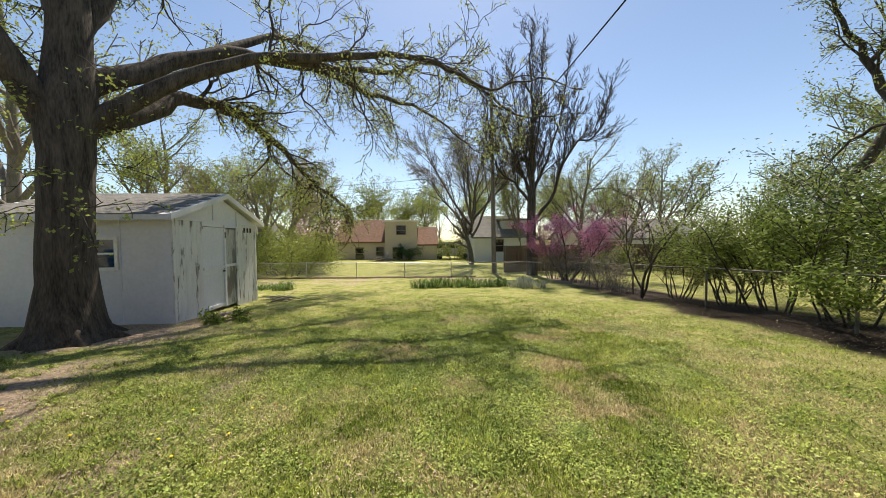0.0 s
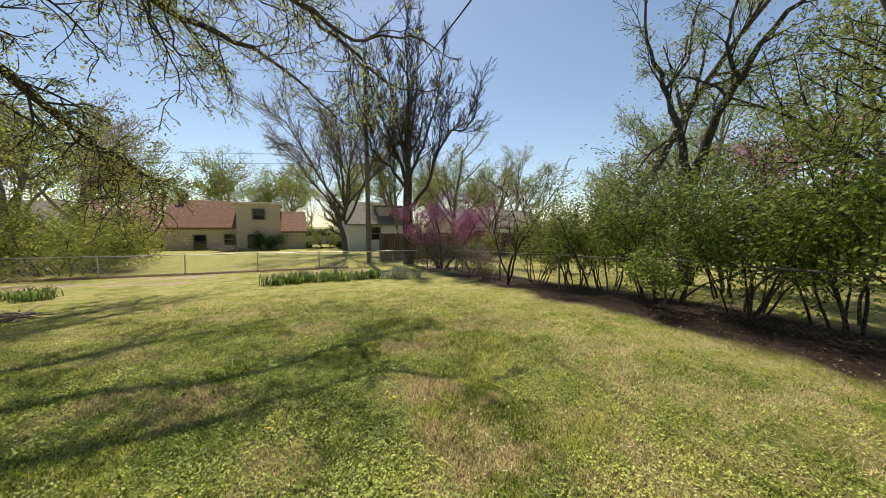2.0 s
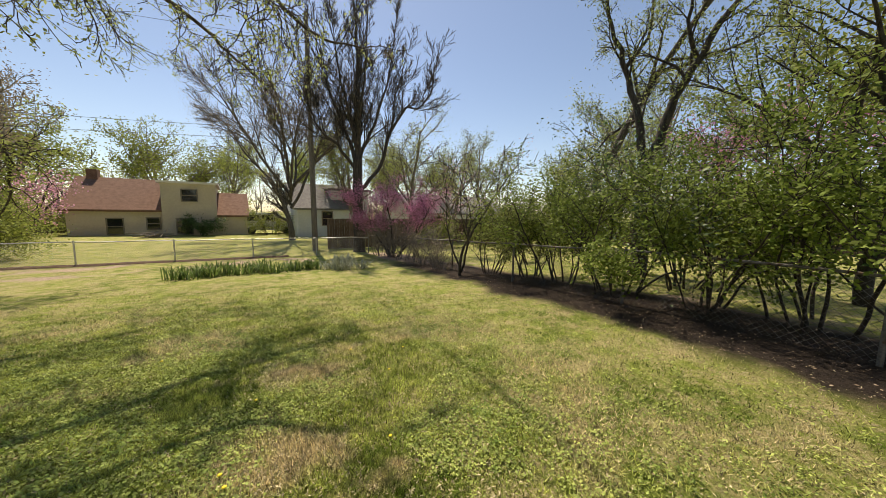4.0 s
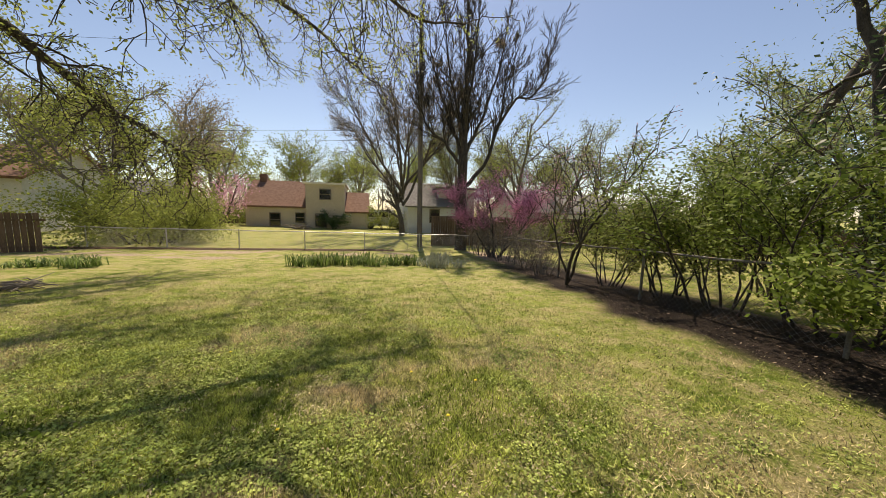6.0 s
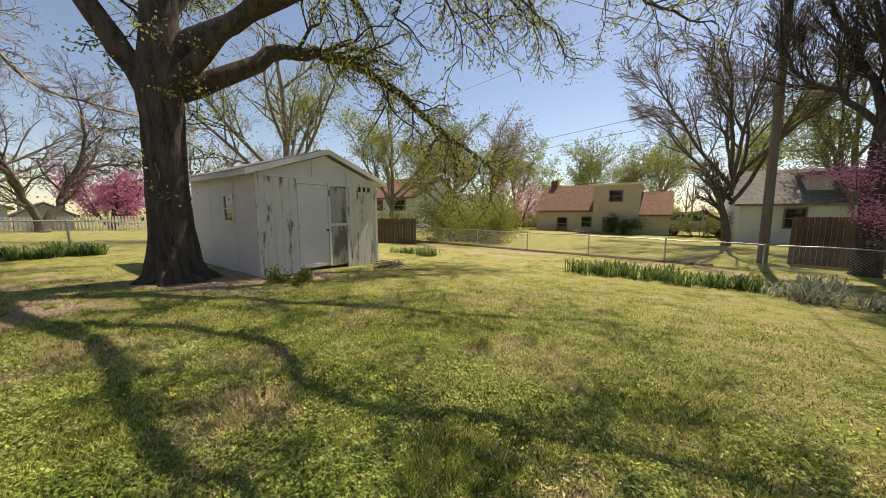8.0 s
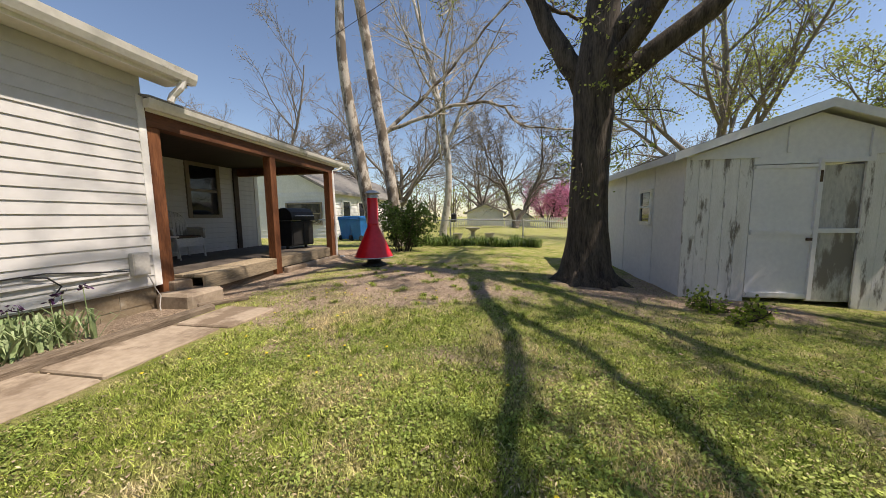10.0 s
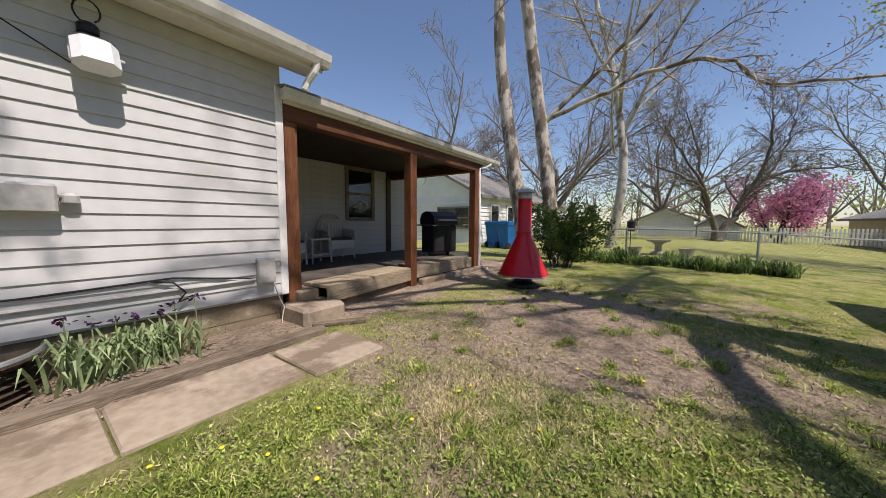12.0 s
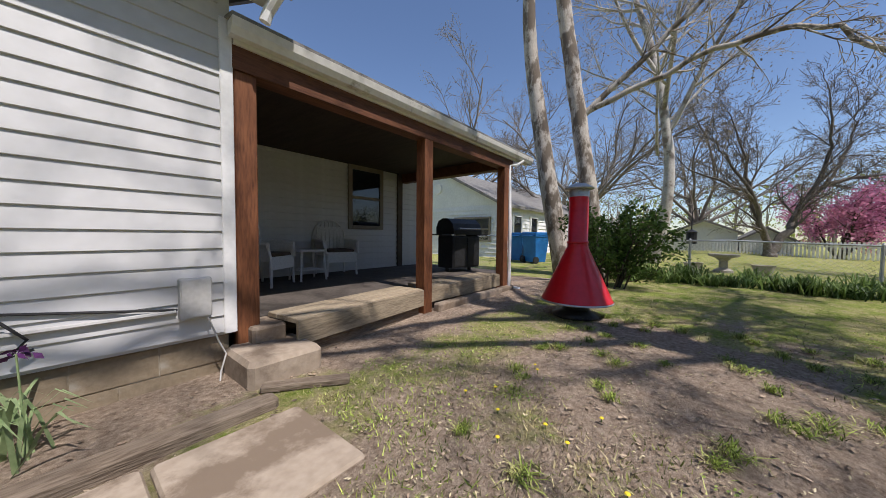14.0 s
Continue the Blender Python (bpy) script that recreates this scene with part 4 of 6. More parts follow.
# ---- porch ----
YB = -3.5
back = part("wall_porch_back", Mesh().box(-7.85, XC, YB - 0.2, YB, -0.4, 3.1), M_SIDING)
tagged(back, "white siding wall at the back of the shaded porch", "wall", kind="structure")
lap_wall(back, 5.0, 21, -0.02, Matrix.Translation((XC, YB, 0)) @ Matrix.Diagonal((-1, 1, 1, 1)), M_SIDING)
part("trim_board", Mesh().box(-7.14, -6.99, YB, YB + 0.05, -0.02, 2.5), M_DARKTRIM, back, "dark brown vertical trim")
part("corner_board", Mesh().box(-7.87, -7.74, YB - 0.21, YB + 0.03, -0.3, 2.7), M_TRIM, back, "white corner board")
win = thing("window_porch", "double-hung window with a taupe frame on the porch wall", "window", (-6.1, YB, 1.66), kind="structure")
for nm, b in (("frame", (-0.45, -0.36, 0.0, 0.05, -0.66, 0.66)), ("frame", (0.36, 0.45, 0.0, 0.05, -0.66, 0.66)), ("frame", (-0.36, 0.36, 0.0, 0.05, 0.57, 0.66)), ("window_sill", (-0.36, 0.36, 0.0, 0.07, -0.66, -0.58)), ("meeting_rail", (-0.36, 0.36, 0.022, 0.042, -0.03, 0.03))):
    part(nm, Mesh().box(*b), M_FRAME, win)
part("pane", Mesh().box(-0.36, 0.36, 0.021, 0.026, 0.03, 0.57), M_GLASS, win)
part("pane", Mesh().box(-0.36, 0.36, 0.021, 0.026, -0.58, -0.03), M_GLASS, win)
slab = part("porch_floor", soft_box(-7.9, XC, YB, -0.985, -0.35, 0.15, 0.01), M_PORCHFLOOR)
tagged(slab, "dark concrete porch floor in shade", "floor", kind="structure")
for x0, x1, at in ((-4.86, -3.1, pose(-4.86, -0.66, 0, 0, 0, 7) @ pose(4.86, 0.53, 0)), (-6.98, -5.08, pose(0, -0.2, 0))):
    d = thing("deck_edge", "low weathered timber platform along the porch front", "deck", (0, 0, 0), "porch deck edges")
    d.matrix_world = at
    for i in range(3):
        part("deck_board", soft_box(x0, x1, -0.97 + i * 0.145, -0.97 + i * 0.145 + 0.138, 0.155, 0.195, 0.006), M_DECK, d)
    part("front_board", soft_box(x0, x1, -0.552, -0.515, -0.02, 0.185, 0.005), M_DECK, d)
    part("skirt_board", soft_box(x0 + 0.02, x1 - 0.02, -0.62, -0.585, -0.3, -0.03, 0.005), M_TIMBER, d)
    part("rear_board", soft_box(x0, x1, -0.99, -0.972, -0.02, 0.145, 0.005), M_DECK, d)
curb = part("kerb_stone", soft_box(-7.3, -5.1, -0.70, -0.58, -0.25, -0.03, 0.02), M_CONC)
tagged(curb, "low rough concrete kerb below the timber platform", "kerb")
step = part("porch_step", soft_box(-3.2, -2.67, -0.74, -0.2, -0.35, 0.02, 0.035), M_CONC)
tagged(step, "worn rounded concrete step at the porch corner", "step")
part("upper_step", soft_box(-3.1, -2.84, -0.95, -0.6, 0.02, 0.145, 0.02), M_CONC, step)
for x, yy in ((-2.85, -0.78), (-4.98, -0.76), (-7.12, -0.76)):
    p = part("porch_post", soft_box(x - 0.08, x + 0.08, yy - 0.08, yy + 0.08, -0.3 if x < -4 else 0.0, 2.13, 0.008), M_CEDAR)
    tagged(p, "square red-brown stained timber porch post", "post", "porch posts")
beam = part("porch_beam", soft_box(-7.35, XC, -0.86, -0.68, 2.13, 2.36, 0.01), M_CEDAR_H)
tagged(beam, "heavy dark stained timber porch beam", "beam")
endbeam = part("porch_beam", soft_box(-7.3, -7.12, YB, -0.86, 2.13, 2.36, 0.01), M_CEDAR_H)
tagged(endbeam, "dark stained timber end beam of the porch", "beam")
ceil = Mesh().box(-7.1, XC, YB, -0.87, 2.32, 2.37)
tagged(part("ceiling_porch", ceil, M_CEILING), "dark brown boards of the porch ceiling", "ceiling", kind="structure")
proof = part("roof_porch", Mesh().add([(-7.95, -0.55, 2.44), (-2.72, -0.55, 2.44), (-2.72, YB - 0.2, 3.0), (-7.95, YB - 0.2, 3.0), (-7.95, -0.55, 2.47), (-2.72, -0.55, 2.47), (-2.72, YB - 0.2, 3.03), (-7.95, YB - 0.2, 3.03)], [(4, 5, 6, 7), (3, 2, 1, 0), (0, 1, 5, 4), (0, 4, 7, 3), (1, 2, 6, 5)]), M_SHINGLE)
tagged(proof, "shallow grey shingle porch roof", "roof", kind="structure")
pe = thing("porch_eave", "cream fascia and gutter along the porch roof", "eave", kind="structure")
part("fascia", Mesh().box(-7.9, -2.76, -0.68, -0.655, 2.30, 2.45), M_SOFFIT, pe)
part("gutter", Mesh().add([(-7.98, -0.653, 2.33), (-7.98, -0.59, 2.33), (-7.98, -0.56, 2.38), (-7.98, -0.545, 2.44), (-7.98, -0.653, 2.43), (-2.72, -0.653, 2.33), (-2.72, -0.59, 2.33), (-2.72, -0.56, 2.38), (-2.72, -0.545, 2.44), (-2.72, -0.653, 2.43)], [(0, 1, 6, 5), (1, 2, 7, 6), (2, 3, 8, 7), (3, 4, 9, 8), (0, 4, 3, 2, 1), (5, 6, 7, 8, 9), (4, 0, 5, 9)]), M_GUTTER, pe)
part("downspout", Mesh().tube([(-7.6, -0.6, 2.34), (-7.45, -0.66, 2.25), (-7.24, -0.7, 2.2), (-7.23, -0.66, 1.0), (-7.23, -0.66, -0.05), (-7.35, -0.5, -0.1)], (0.035,) * 6, 8), M_TRIM, pe, "white downspout beside the post")

# ---- on the house wall ----
def sag_loop(c, r):
    """An open loop of slack cable."""
    return [Vector((c[0] + r * 0.8 * math.cos(a), c[1] - 0.03 * math.cos(a * 0.5), c[2] + r * (1 + math.sin(a)))) for a in np.linspace(-1.5, 4.2, 15)]



fl = thing("flood_light", "white wall floodlight with a frosted lens", "light", (-1.32, YW + 0.02, 2.2))
part("housing", soft_box(-0.10, 0.10, 0.0, 0.09, -0.02, 0.15, 0.03), M_GREYBOX, fl)
lens = part("lens", soft_box(-0.125, 0.125, -0.075, 0.075, -0.12, 0.115, 0.055), M_LAMP, fl, "bulging frosted lens")
lens.matrix_local = pose(0, 0.135, 0.0, 24)
part("back_shell", soft_box(-0.13, 0.13, -0.02, 0.02, -0.125, 0.13, 0.018), M_GREYBOX, fl).matrix_local = pose(0, 0.07, 0.03, 24)
part("photocell", Mesh().lathe((0, 0, 0), [(0.0, 0), (0.06, 0.0), (0.06, 0.05), (0.045, 0.07), (0.0, 0.075)], 16), M_BLACK, fl, "dark domed photocell").matrix_local = pose(0.02, 0.07, 0.15)
part("hinge_knob", Mesh().tube([(-0.13, 0.1, 0.0), (-0.16, 0.1, 0.0)], (0.018, 0.014), 10), M_GREYBOX, fl)
part("supply_cable", Mesh().tube(sag_loop((0.02, 0.09, 0.22), 0.085), (0.006,) * 15, 6), M_WIRE, fl, "black cable loop above the lamp")
mb_ = thing("meter_cabinet", "grey utility cabinet on the siding", "cabinet", (-0.78, YW + 0.02, 1.12))
part("body", soft_box(-0.3, 0.26, 0.0, 0.1, -0.08, 0.11, 0.015), M_GREYBOX, mb_)
part("knockout", Mesh().lathe((-0.303, 0.05, 0.02), [(0.0, 0), (0.02, 0.0), (0.02, 0.012), (0.0, 0.012)], 10), M_STEEL, mb_)
rc = thing("junction_box", "small round grey junction box", "box", (-1.14, YW + 0.02, 1.14))
part("body", soft_box(-0.05, 0.05, 0.0, 0.06, -0.035, 0.035, 0.02), M_GREYBOX, rc)
ub = thing("utility_box", "square grey metal utility box low on the wall", "box", (-2.5, YW + 0.018, 0.44))
part("body", soft_box(-0.085, 0.095, 0.0, 0.075, -0.14, 0.135, 0.008), M_GREYBOX, ub)
part("lid", soft_box(-0.078, 0.088, 0.075, 0.082, -0.13, 0.125, 0.004), M_GREYBOX, ub)
for nm, ps, r, lab in (("wall_cable", [(2.0, YW + 0.03, 0.43), (-0.9, YW + 0.03, 0.43), (-1.7, YW + 0.03, 0.46), (-2.4, YW + 0.03, 0.36)], 0.008, "black cable run along the siding"),
                       ("wall_conduit", [(2.0, YW + 0.034, 0.35), (-1.4, YW + 0.034, 0.35), (-2.39, YW + 0.034, 0.35)], 0.014, "grey conduit run along the siding"),
                       ("dangling_cable", [(-1.55, YW + 0.035, 0.45), (-1.7, YW + 0.05, 0.42), (-1.78, YW + 0.07, 0.32), (-1.72, YW + 0.07, 0.24), (-1.8, YW + 0.05, 0.26)], 0.008, "loose dark cable loop hanging on the wall"),
                       ("ground_wire", [(-2.56, YW + 0.08, 0.29), (-2.62, YW + 0.09, 0.1), (-2.66, YW + 0.1, 0.0), (-2.62, YW + 0.12, -0.12), (-2.6, YW + 0.16, -0.2)], 0.006, "pale wire hanging from the utility box"),
                       ("light_cable", [(-1.4, YW + 0.03, 2.2), (-1.2, YW + 0.05, 2.12), (-0.9, YW + 0.03, 2.3), (0.6, YW + 0.03, 2.42), (2, YW + 0.03, 2.45)], 0.006, "thin black cable leading to the floodlight")):
    tagged(part(nm, Mesh().tube(ps, (r,) * len(ps), 6), M_WIRE if "conduit" not in nm and "ground" not in nm else M_GREYBOX), lab, "cable")

# ---- walk and bed by the house ----
walkway = thing("concrete_walk", "old tan concrete walk slabs beside the house", "walk", kind="structure")
for (x0, x1, y0, y1, sk) in ((-2.1, -1.12, 0.2, 0.82, 0.0), (-1.11, 0.2, 0.08, 0.82, 0.0), (0.21, 1.6, 0.08, 0.82, 0.0), (-2.78, -2.12, 0.24, 0.9, 0.05)):
    z = gz((x0 + x1) / 2, 0.5)
    part("slab", soft_box(x0, x1, y0, y1, z - 0.1, z + 0.028, 0.015), M_CONC, walkway)
ed = thing("timber_edging", "weathered landscape timbers edging the flower bed", "edging")
for x0, x1, y0 in ((-2.72, -0.6, 0.03), (-0.58, 1.2, -0.03)):
    part("timber", soft_box(x0, x1, y0, y0 + 0.11, gz(x0, 0) - 0.05, gz(x0, 0) + 0.075, 0.025), M_TIMBER, ed)
tagged(part("loose_board", soft_box(-0.28, 0.28, -0.045, 0.045, -0.02, 0.02, 0.01), M_TIMBER), "short broken board lying by the step", "board").matrix_world = pose(-2.95, 0.02, gz(-2.95, 0.1) + 0.03, 0, 0, -35)
ww = thing("window_well", "curved corrugated metal window well with a clear cover", "window well", (-0.5, YW + 0.02, gz(-0.5, -0.5)))
w = Mesh()
arc = np.linspace(0, math.pi, 25)
for i in range(29):
    rr = 0.42 + 0.02 * math.sin(i * math.pi / 2)
    w.v += [(rr * math.cos(a), rr * math.sin(a), -0.08 + i * 0.0125) for a in arc]
w.f = [(r * 25 + k, r * 25 + k + 1, (r + 1) * 25 + k + 1, (r + 1) * 25 + k) for r in range(28) for k in range(24)]
part("well_wall", w, M_RUST, ww)
part("cover", Mesh().tube([(0.46 * math.cos(a), 0.46 * math.sin(a), 0.29) for a in np.linspace(0, math.pi, 19)], (0.02,) * 19, 6), M_STEEL, ww, "clear plastic cover rim")


def strap_clump(m, c, n, h, spread, width, rng, droop=0.6):
    for _ in range(n):
        a = rng.uniform(0, 6.28)
        out = rng.uniform(0.15, 1.0) * spread
        hh = h * rng.uniform(0.6, 1.1)
        b = Vector(c) + Vector((rng.gauss(0, 0.25) * spread, rng.gauss(0, 0.25) * spread, 0))
        d = Vector((math.cos(a), math.sin(a), 0))
        s = Vector((-d.y, d.x, 0)) * width
        q = [b, b + d * out * 0.3 + Vector((0, 0, hh * 0.55)), b + d * out * 0.65 + Vector((0, 0, hh * 0.92)), b + d * out + Vector((0, 0, hh * (1 - droop * out / spread * 0.6)))]
        m.add([q[0] - s, q[0] + s, q[1] - s, q[1] + s, q[2] - s * 0.7, q[2] + s * 0.7, q[3]], [(0, 1, 3, 2), (2, 3, 5, 4), (4, 5, 6)])


rng = random.Random(3)
iris = thing("iris_clump", "clump of bearded iris with dark purple flowers", "plant", (-1.36, -0.42, gz(-1.36, -0.42)))
m = Mesh()
for k in range(6):
    strap_clump(m, (-0.3 + 0.12 * k, rng.uniform(-0.08, 0.12), 0), 30, 0.34, 0.36, 0.012, rng, 0.9)
part("leaves", m, M_IRIS, iris)
for k in range(7):
    x, y, h = -0.42 + 0.12 * k, rng.uniform(-0.1, 0.1), rng.uniform(0.36, 0.52)
    part("stalk", Mesh().tube([(x, y, 0), (x + 0.02, y, h)], (0.006, 0.004), 5), M_IRIS, iris)
    pts = [(Vector((x + 0.02, y, h)), Vector((0, 0, 1)))]
    part("flower", leaf_cloud(pts, 14, 0.042, 0.018, rng), M_PURPLE, iris, "dark purple iris flower")
for (x0, x1, y, n, mt, h, nm, lab) in ((0.1, 1.1, 11.95, 8, M_STRAP, 0.36, "lily_bed", "row of green daylily clumps"), (1.2, 2.3, 12.05, 8, M_STRAP, 0.36, "lily_bed", "row of green daylily clumps"), (2.4, 3.55, 12.15, 9, M_STRAP, 0.36, "lily_bed", "row of green daylily clumps"), (3.85, 4.85, 12.0, 8, M_STRAP_W, 0.42, "variegated_clump", "pale variegated strap-leaved clump"), (-6.1, -4.4, 12.0, 9, M_STRAP, 0.3, "lily_bed", "row of green daylilies beside the shed")):
    bed = thing(nm, lab, "plant", ((x0 + x1) / 2, y, gz((x0 + x1) / 2, y)), "flower beds")
    m = Mesh()
    for k in range(n):
        strap_clump(m, (x0 + (x1 - x0) * (k + 0.5) / n - (x0 + x1) / 2 + rng.gauss(0, 0.07), rng.gauss(0, 0.24), 0), rng.randrange(22, 44), h * rng.uniform(0.6, 1.15), 0.42, 0.013, rng, 1.1)
    part("leaves", m, mt, bed)
for k in range(20):
    x, y = -9.9 + rng.uniform(-0.4, 0.3), 0.7 + k * 0.22
    bed = thing("border_plant", "green strap-leaved border plants along the side fence", "plant", (x, y, gz(x, y)), "side border")
    m = Mesh()
    strap_clump(m, (0, 0, 0), 80, rng.uniform(0.2, 0.42), 0.38, 0.011, rng, 0.95)
    part("leaves", m, M_STRAP if k % 3 else M_LEAF_D, bed)
pile = thing("branch_pile", "small heap of cut sticks on the lawn", "branches", (-3.6, 9.0, gz(-3.6, 9.0)))
for k in range(26):
    a, r = rng.uniform(0, 6.28), rng.uniform(0.15, 0.4)
    c = Vector((rng.gauss(0, 0.12), rng.gauss(0, 0.12), rng.uniform(0.0, 0.14)))
    d = Vector((math.cos(a) * r, math.sin(a) * r, rng.uniform(-0.04, 0.1)))
    part("stick", Mesh().tube([c - d, c + Vector((0, 0, 0.03)), c + d], (0.012, 0.01, 0.005), 5), M_BARK_G, pile)
pile2 = copy_thing(pile, pose(-3.0, 31.0, gz(-3, 31)) @ Matrix.Diagonal((2.6, 2.2, 2.6, 1)))

# ---- shed ----
SX, SY0, SY1, SB, SE, SA = -4.37, 6.19, 9.23, -7.45, 1.74, 2.24
shed = thing("garden_shed", "white wooden garden shed with peeling paint and grey shingles", "shed", (SX, (SY0 + SY1) / 2, -0.25))
off = Vector((-SX, -(SY0 + SY1) / 2, 0.25))


def sp(name, mesh, material, label="", parent=None):
    mesh.v = [(x + off.x, y + off.y, z + off.z) for x, y, z in mesh.v]
    return part(name, mesh, material, parent or shed, label)


YM = (SY0 + SY1) / 2
sp("side_wall", Mesh().box(SB, SX - 0.02, SY0, SY0 + 0.06, -0.5, SE), M_SHEDWALL, "white panel side wall")
sp("side_wall", Mesh().box(SB, SX - 0.02, SY1 - 0.06, SY1, -0.6, SE), M_SHEDWALL)
sp("rear_wall", Mesh().box(SB - 0.05, SB, SY0, SY1, -0.6, SE), M_SHEDWALL)
for x in (-5.25, -6.45):
    sp("batten", Mesh().box(x - 0.012, x + 0.012, SY0 - 0.008, SY0, -0.3, SE - 0.03), M_SHEDWALL)
D0, D1, D2, DZ = 7.0, 7.75, 8.27, 1.60
for y0, y1, zb in ((SY0, D0, -0.5), (D2, SY1, -0.55)):
    n = 5
    for i in range(n):
        a, b = y0 + (y1 - y0) * i / n, y0 + (y1 - y0) * (i + 1) / n - 0.004
        sp("board", Mesh().box(SX - 0.03, SX, a, b, zb, SE - 0.02), M_PEEL)
zr = lambda y: SE + (SA - SE) * (1 - abs(y - YM) / (YM - SY0))
sp("gable", Mesh().add([(SX - 0.03, SY0, SE - 0.02), (SX - 0.03, SY1, SE - 0.02), (SX - 0.03, YM, SA), (SX - 0.004, SY0, SE - 0.02), (SX - 0.004, SY1, SE - 0.02), (SX - 0.004, YM, SA)], [(0, 2, 1), (3, 4, 5), (0, 1, 4, 3), (1, 2, 5, 4), (2, 0, 3, 5)]), M_SHEDWALL)
sp("header_board", Mesh().box(SX - 0.03, SX + 0.002, D0, D2, DZ, SE - 0.02), M_SHEDWALL)
sp("gable_trim", Mesh().box(SX + 0.003, SX + 0.025, SY0 + 0.05, D0 + 0.05, SE - 0.05, SE), M_SHEDWALL)
sp("gable_trim", Mesh().box(SX + 0.003, SX + 0.025, D2 + 0.02, SY1, SE - 0.05, SE), M_SHEDWALL)
sp("gable_trim", Mesh().box(SX + 0.003, SX + 0.028, D2 - 0.01, D2 + 0.05, DZ, zr(D2) - 0.05), M_SHEDWALL)
sp("gable_trim", Mesh().box(SX + 0.003, SX + 0.02, YM - 0.35, YM - 0.30, SE, zr(YM - 0.35) - 0.05), M_SHEDWALL)
for s in (-1, 1):
    y_e = SY0 - 0.22 if s < 0 else SY1 + 0.22
    z_e = SE - 0.07
    za = SA + 0.02
    sp("rake_board", Mesh().add([(SX + 0.12, y_e, z_e), (SX + 0.12, YM, za), (SX + 0.12, YM, za + 0.11), (SX + 0.12, y_e, z_e + 0.11), (SX + 0.15, y_e, z_e), (SX + 0.15, YM, za), (SX + 0.15, YM, za + 0.11), (SX + 0.15, y_e, z_e + 0.11)], [(0, 1, 2, 3), (7, 6, 5, 4), (0, 4, 5, 1), (3, 2, 6, 7), (0, 3, 7, 4)]), M_SHEDWALL)
    sp("roof_deck", Mesh().add([(SX + 0.12, y_e, z_e + 0.06), (SX + 0.12, YM, za + 0.06), (SB - 0.2, YM, za + 0.06), (SB - 0.2, y_e, z_e + 0.06), (SX + 0.12, y_e, z_e + 0.10), (SX + 0.12, YM, za + 0.10), (SB - 0.2, YM, za + 0.10), (SB - 0.2, y_e, z_e + 0.10)], [(0, 1, 2, 3), (7, 6, 5, 4), (0, 4, 5, 1), (0, 3, 7, 4), (2, 6, 7, 3)]), M_SHEDWALL)
    sp("eave_fascia", Mesh().box(SB - 0.2, SX + 0.12, y_e - 0.012 if s < 0 else y_e, y_e if s < 0 else y_e + 0.012, z_e, z_e + 0.1), M_SHEDWALL)
    L = math.hypot(YM - y_e, za - z_e)
    rows = 11
    sm = Mesh().box(0.003, 0.29, 0, 0.17, 0, 0.008).data("shingle", M_SHINGLE)
    ang = math.degrees(math.atan2(za - z_e, abs(YM - y_e)))
    for r in range(rows):
        for i in range(14):
            x = SB - 0.2 + i * 0.293 + (0.14 if r % 2 else 0)
            if x > SX - 0.1:
                continue
            f = r / rows
            y, z = y_e + (YM - y_e) * f, z_e + 0.104 + (za - z_e) * f
            o = new("shingle", sm)
            o.parent = shed
            o.matrix_local = Matrix.Translation(off) @ (pose(x, y, z + 0.005, ang) if s < 0 else pose(x + 0.29, y, z + 0.005, 0, 0, 180) @ pose(0, 0, 0, ang))
dl = sp("door", Mesh().box(SX - 0.04, SX - 0.008, D0 + 0.01, D1 - 0.006, -0.22, DZ - 0.01), M_SHEDWALL, "grey-white shed door leaf")
sp("door_rail", Mesh().box(SX - 0.007, SX + 0.016, D0 + 0.02, D1 - 0.01, 0.66, 0.72), M_SHEDWALL)
sp("door_rail", Mesh().box(SX - 0.007, SX + 0.014, D0 + 0.02, D1 - 0.01, -0.2, -0.14), M_SHEDWALL)
sp("door_rail", Mesh().box(SX - 0.007, SX + 0.014, D0 + 0.02, D1 - 0.01, DZ - 0.06, DZ - 0.015), M_SHEDWALL)
sp("door", Mesh().box(SX - 0.05, SX - 0.018, D1 + 0.006, D2 - 0.01, -0.25, DZ - 0.03), M_SHEDDOOR, "weathered grey shed door leaf")
sp("door_stile", Mesh().box(SX - 0.006, SX + 0.03, D1 - 0.02, D1 + 0.03, -0.22, DZ), M_SHEDWALL)
sp("door_stile", Mesh().box(SX - 0.006, SX + 0.02, D2 - 0.03, D2 + 0.03, -0.3, DZ), M_PEEL)
sp("door_rail", Mesh().box(SX - 0.016, SX + 0.02, D1 + 0.04, D2 - 0.03, 0.68, 0.74), M_SHEDWALL)
sp("door_head", Mesh().box(SX + 0.003, SX + 0.04, D1 - 0.02, D2 + 0.02, DZ - 0.005, DZ + 0.05), M_SHEDWALL)
sp("hinge", Mesh().box(SX + 0.031, SX + 0.036, D1 - 0.01, D1 + 0.02, 1.35, 1.5), M_RUST)
sp("latch", Mesh().box(SX + 0.017, SX + 0.04, D1 - 0.09, D1 - 0.03, 0.58, 0.62), M_RUST)
sp("corner_board", Mesh().box(SX - 0.02, SX + 0.012, SY0 - 0.01, SY0 + 0.07, -0.45, SE - 0.05), M_PEEL)
sp("corner_board", Mesh().box(SX - 0.02, SX + 0.012, SY1 - 0.07, SY1 + 0.01, -0.5, SE - 0.05), M_PEEL)
for k in range(3):
    y = 8.62 + k * 0.15
    sp("number_mark", Mesh().box(SX + 0.001, SX + 0.006, y, y + 0.08, 1.5, 1.62), M_RUST, "illegible dark mark")
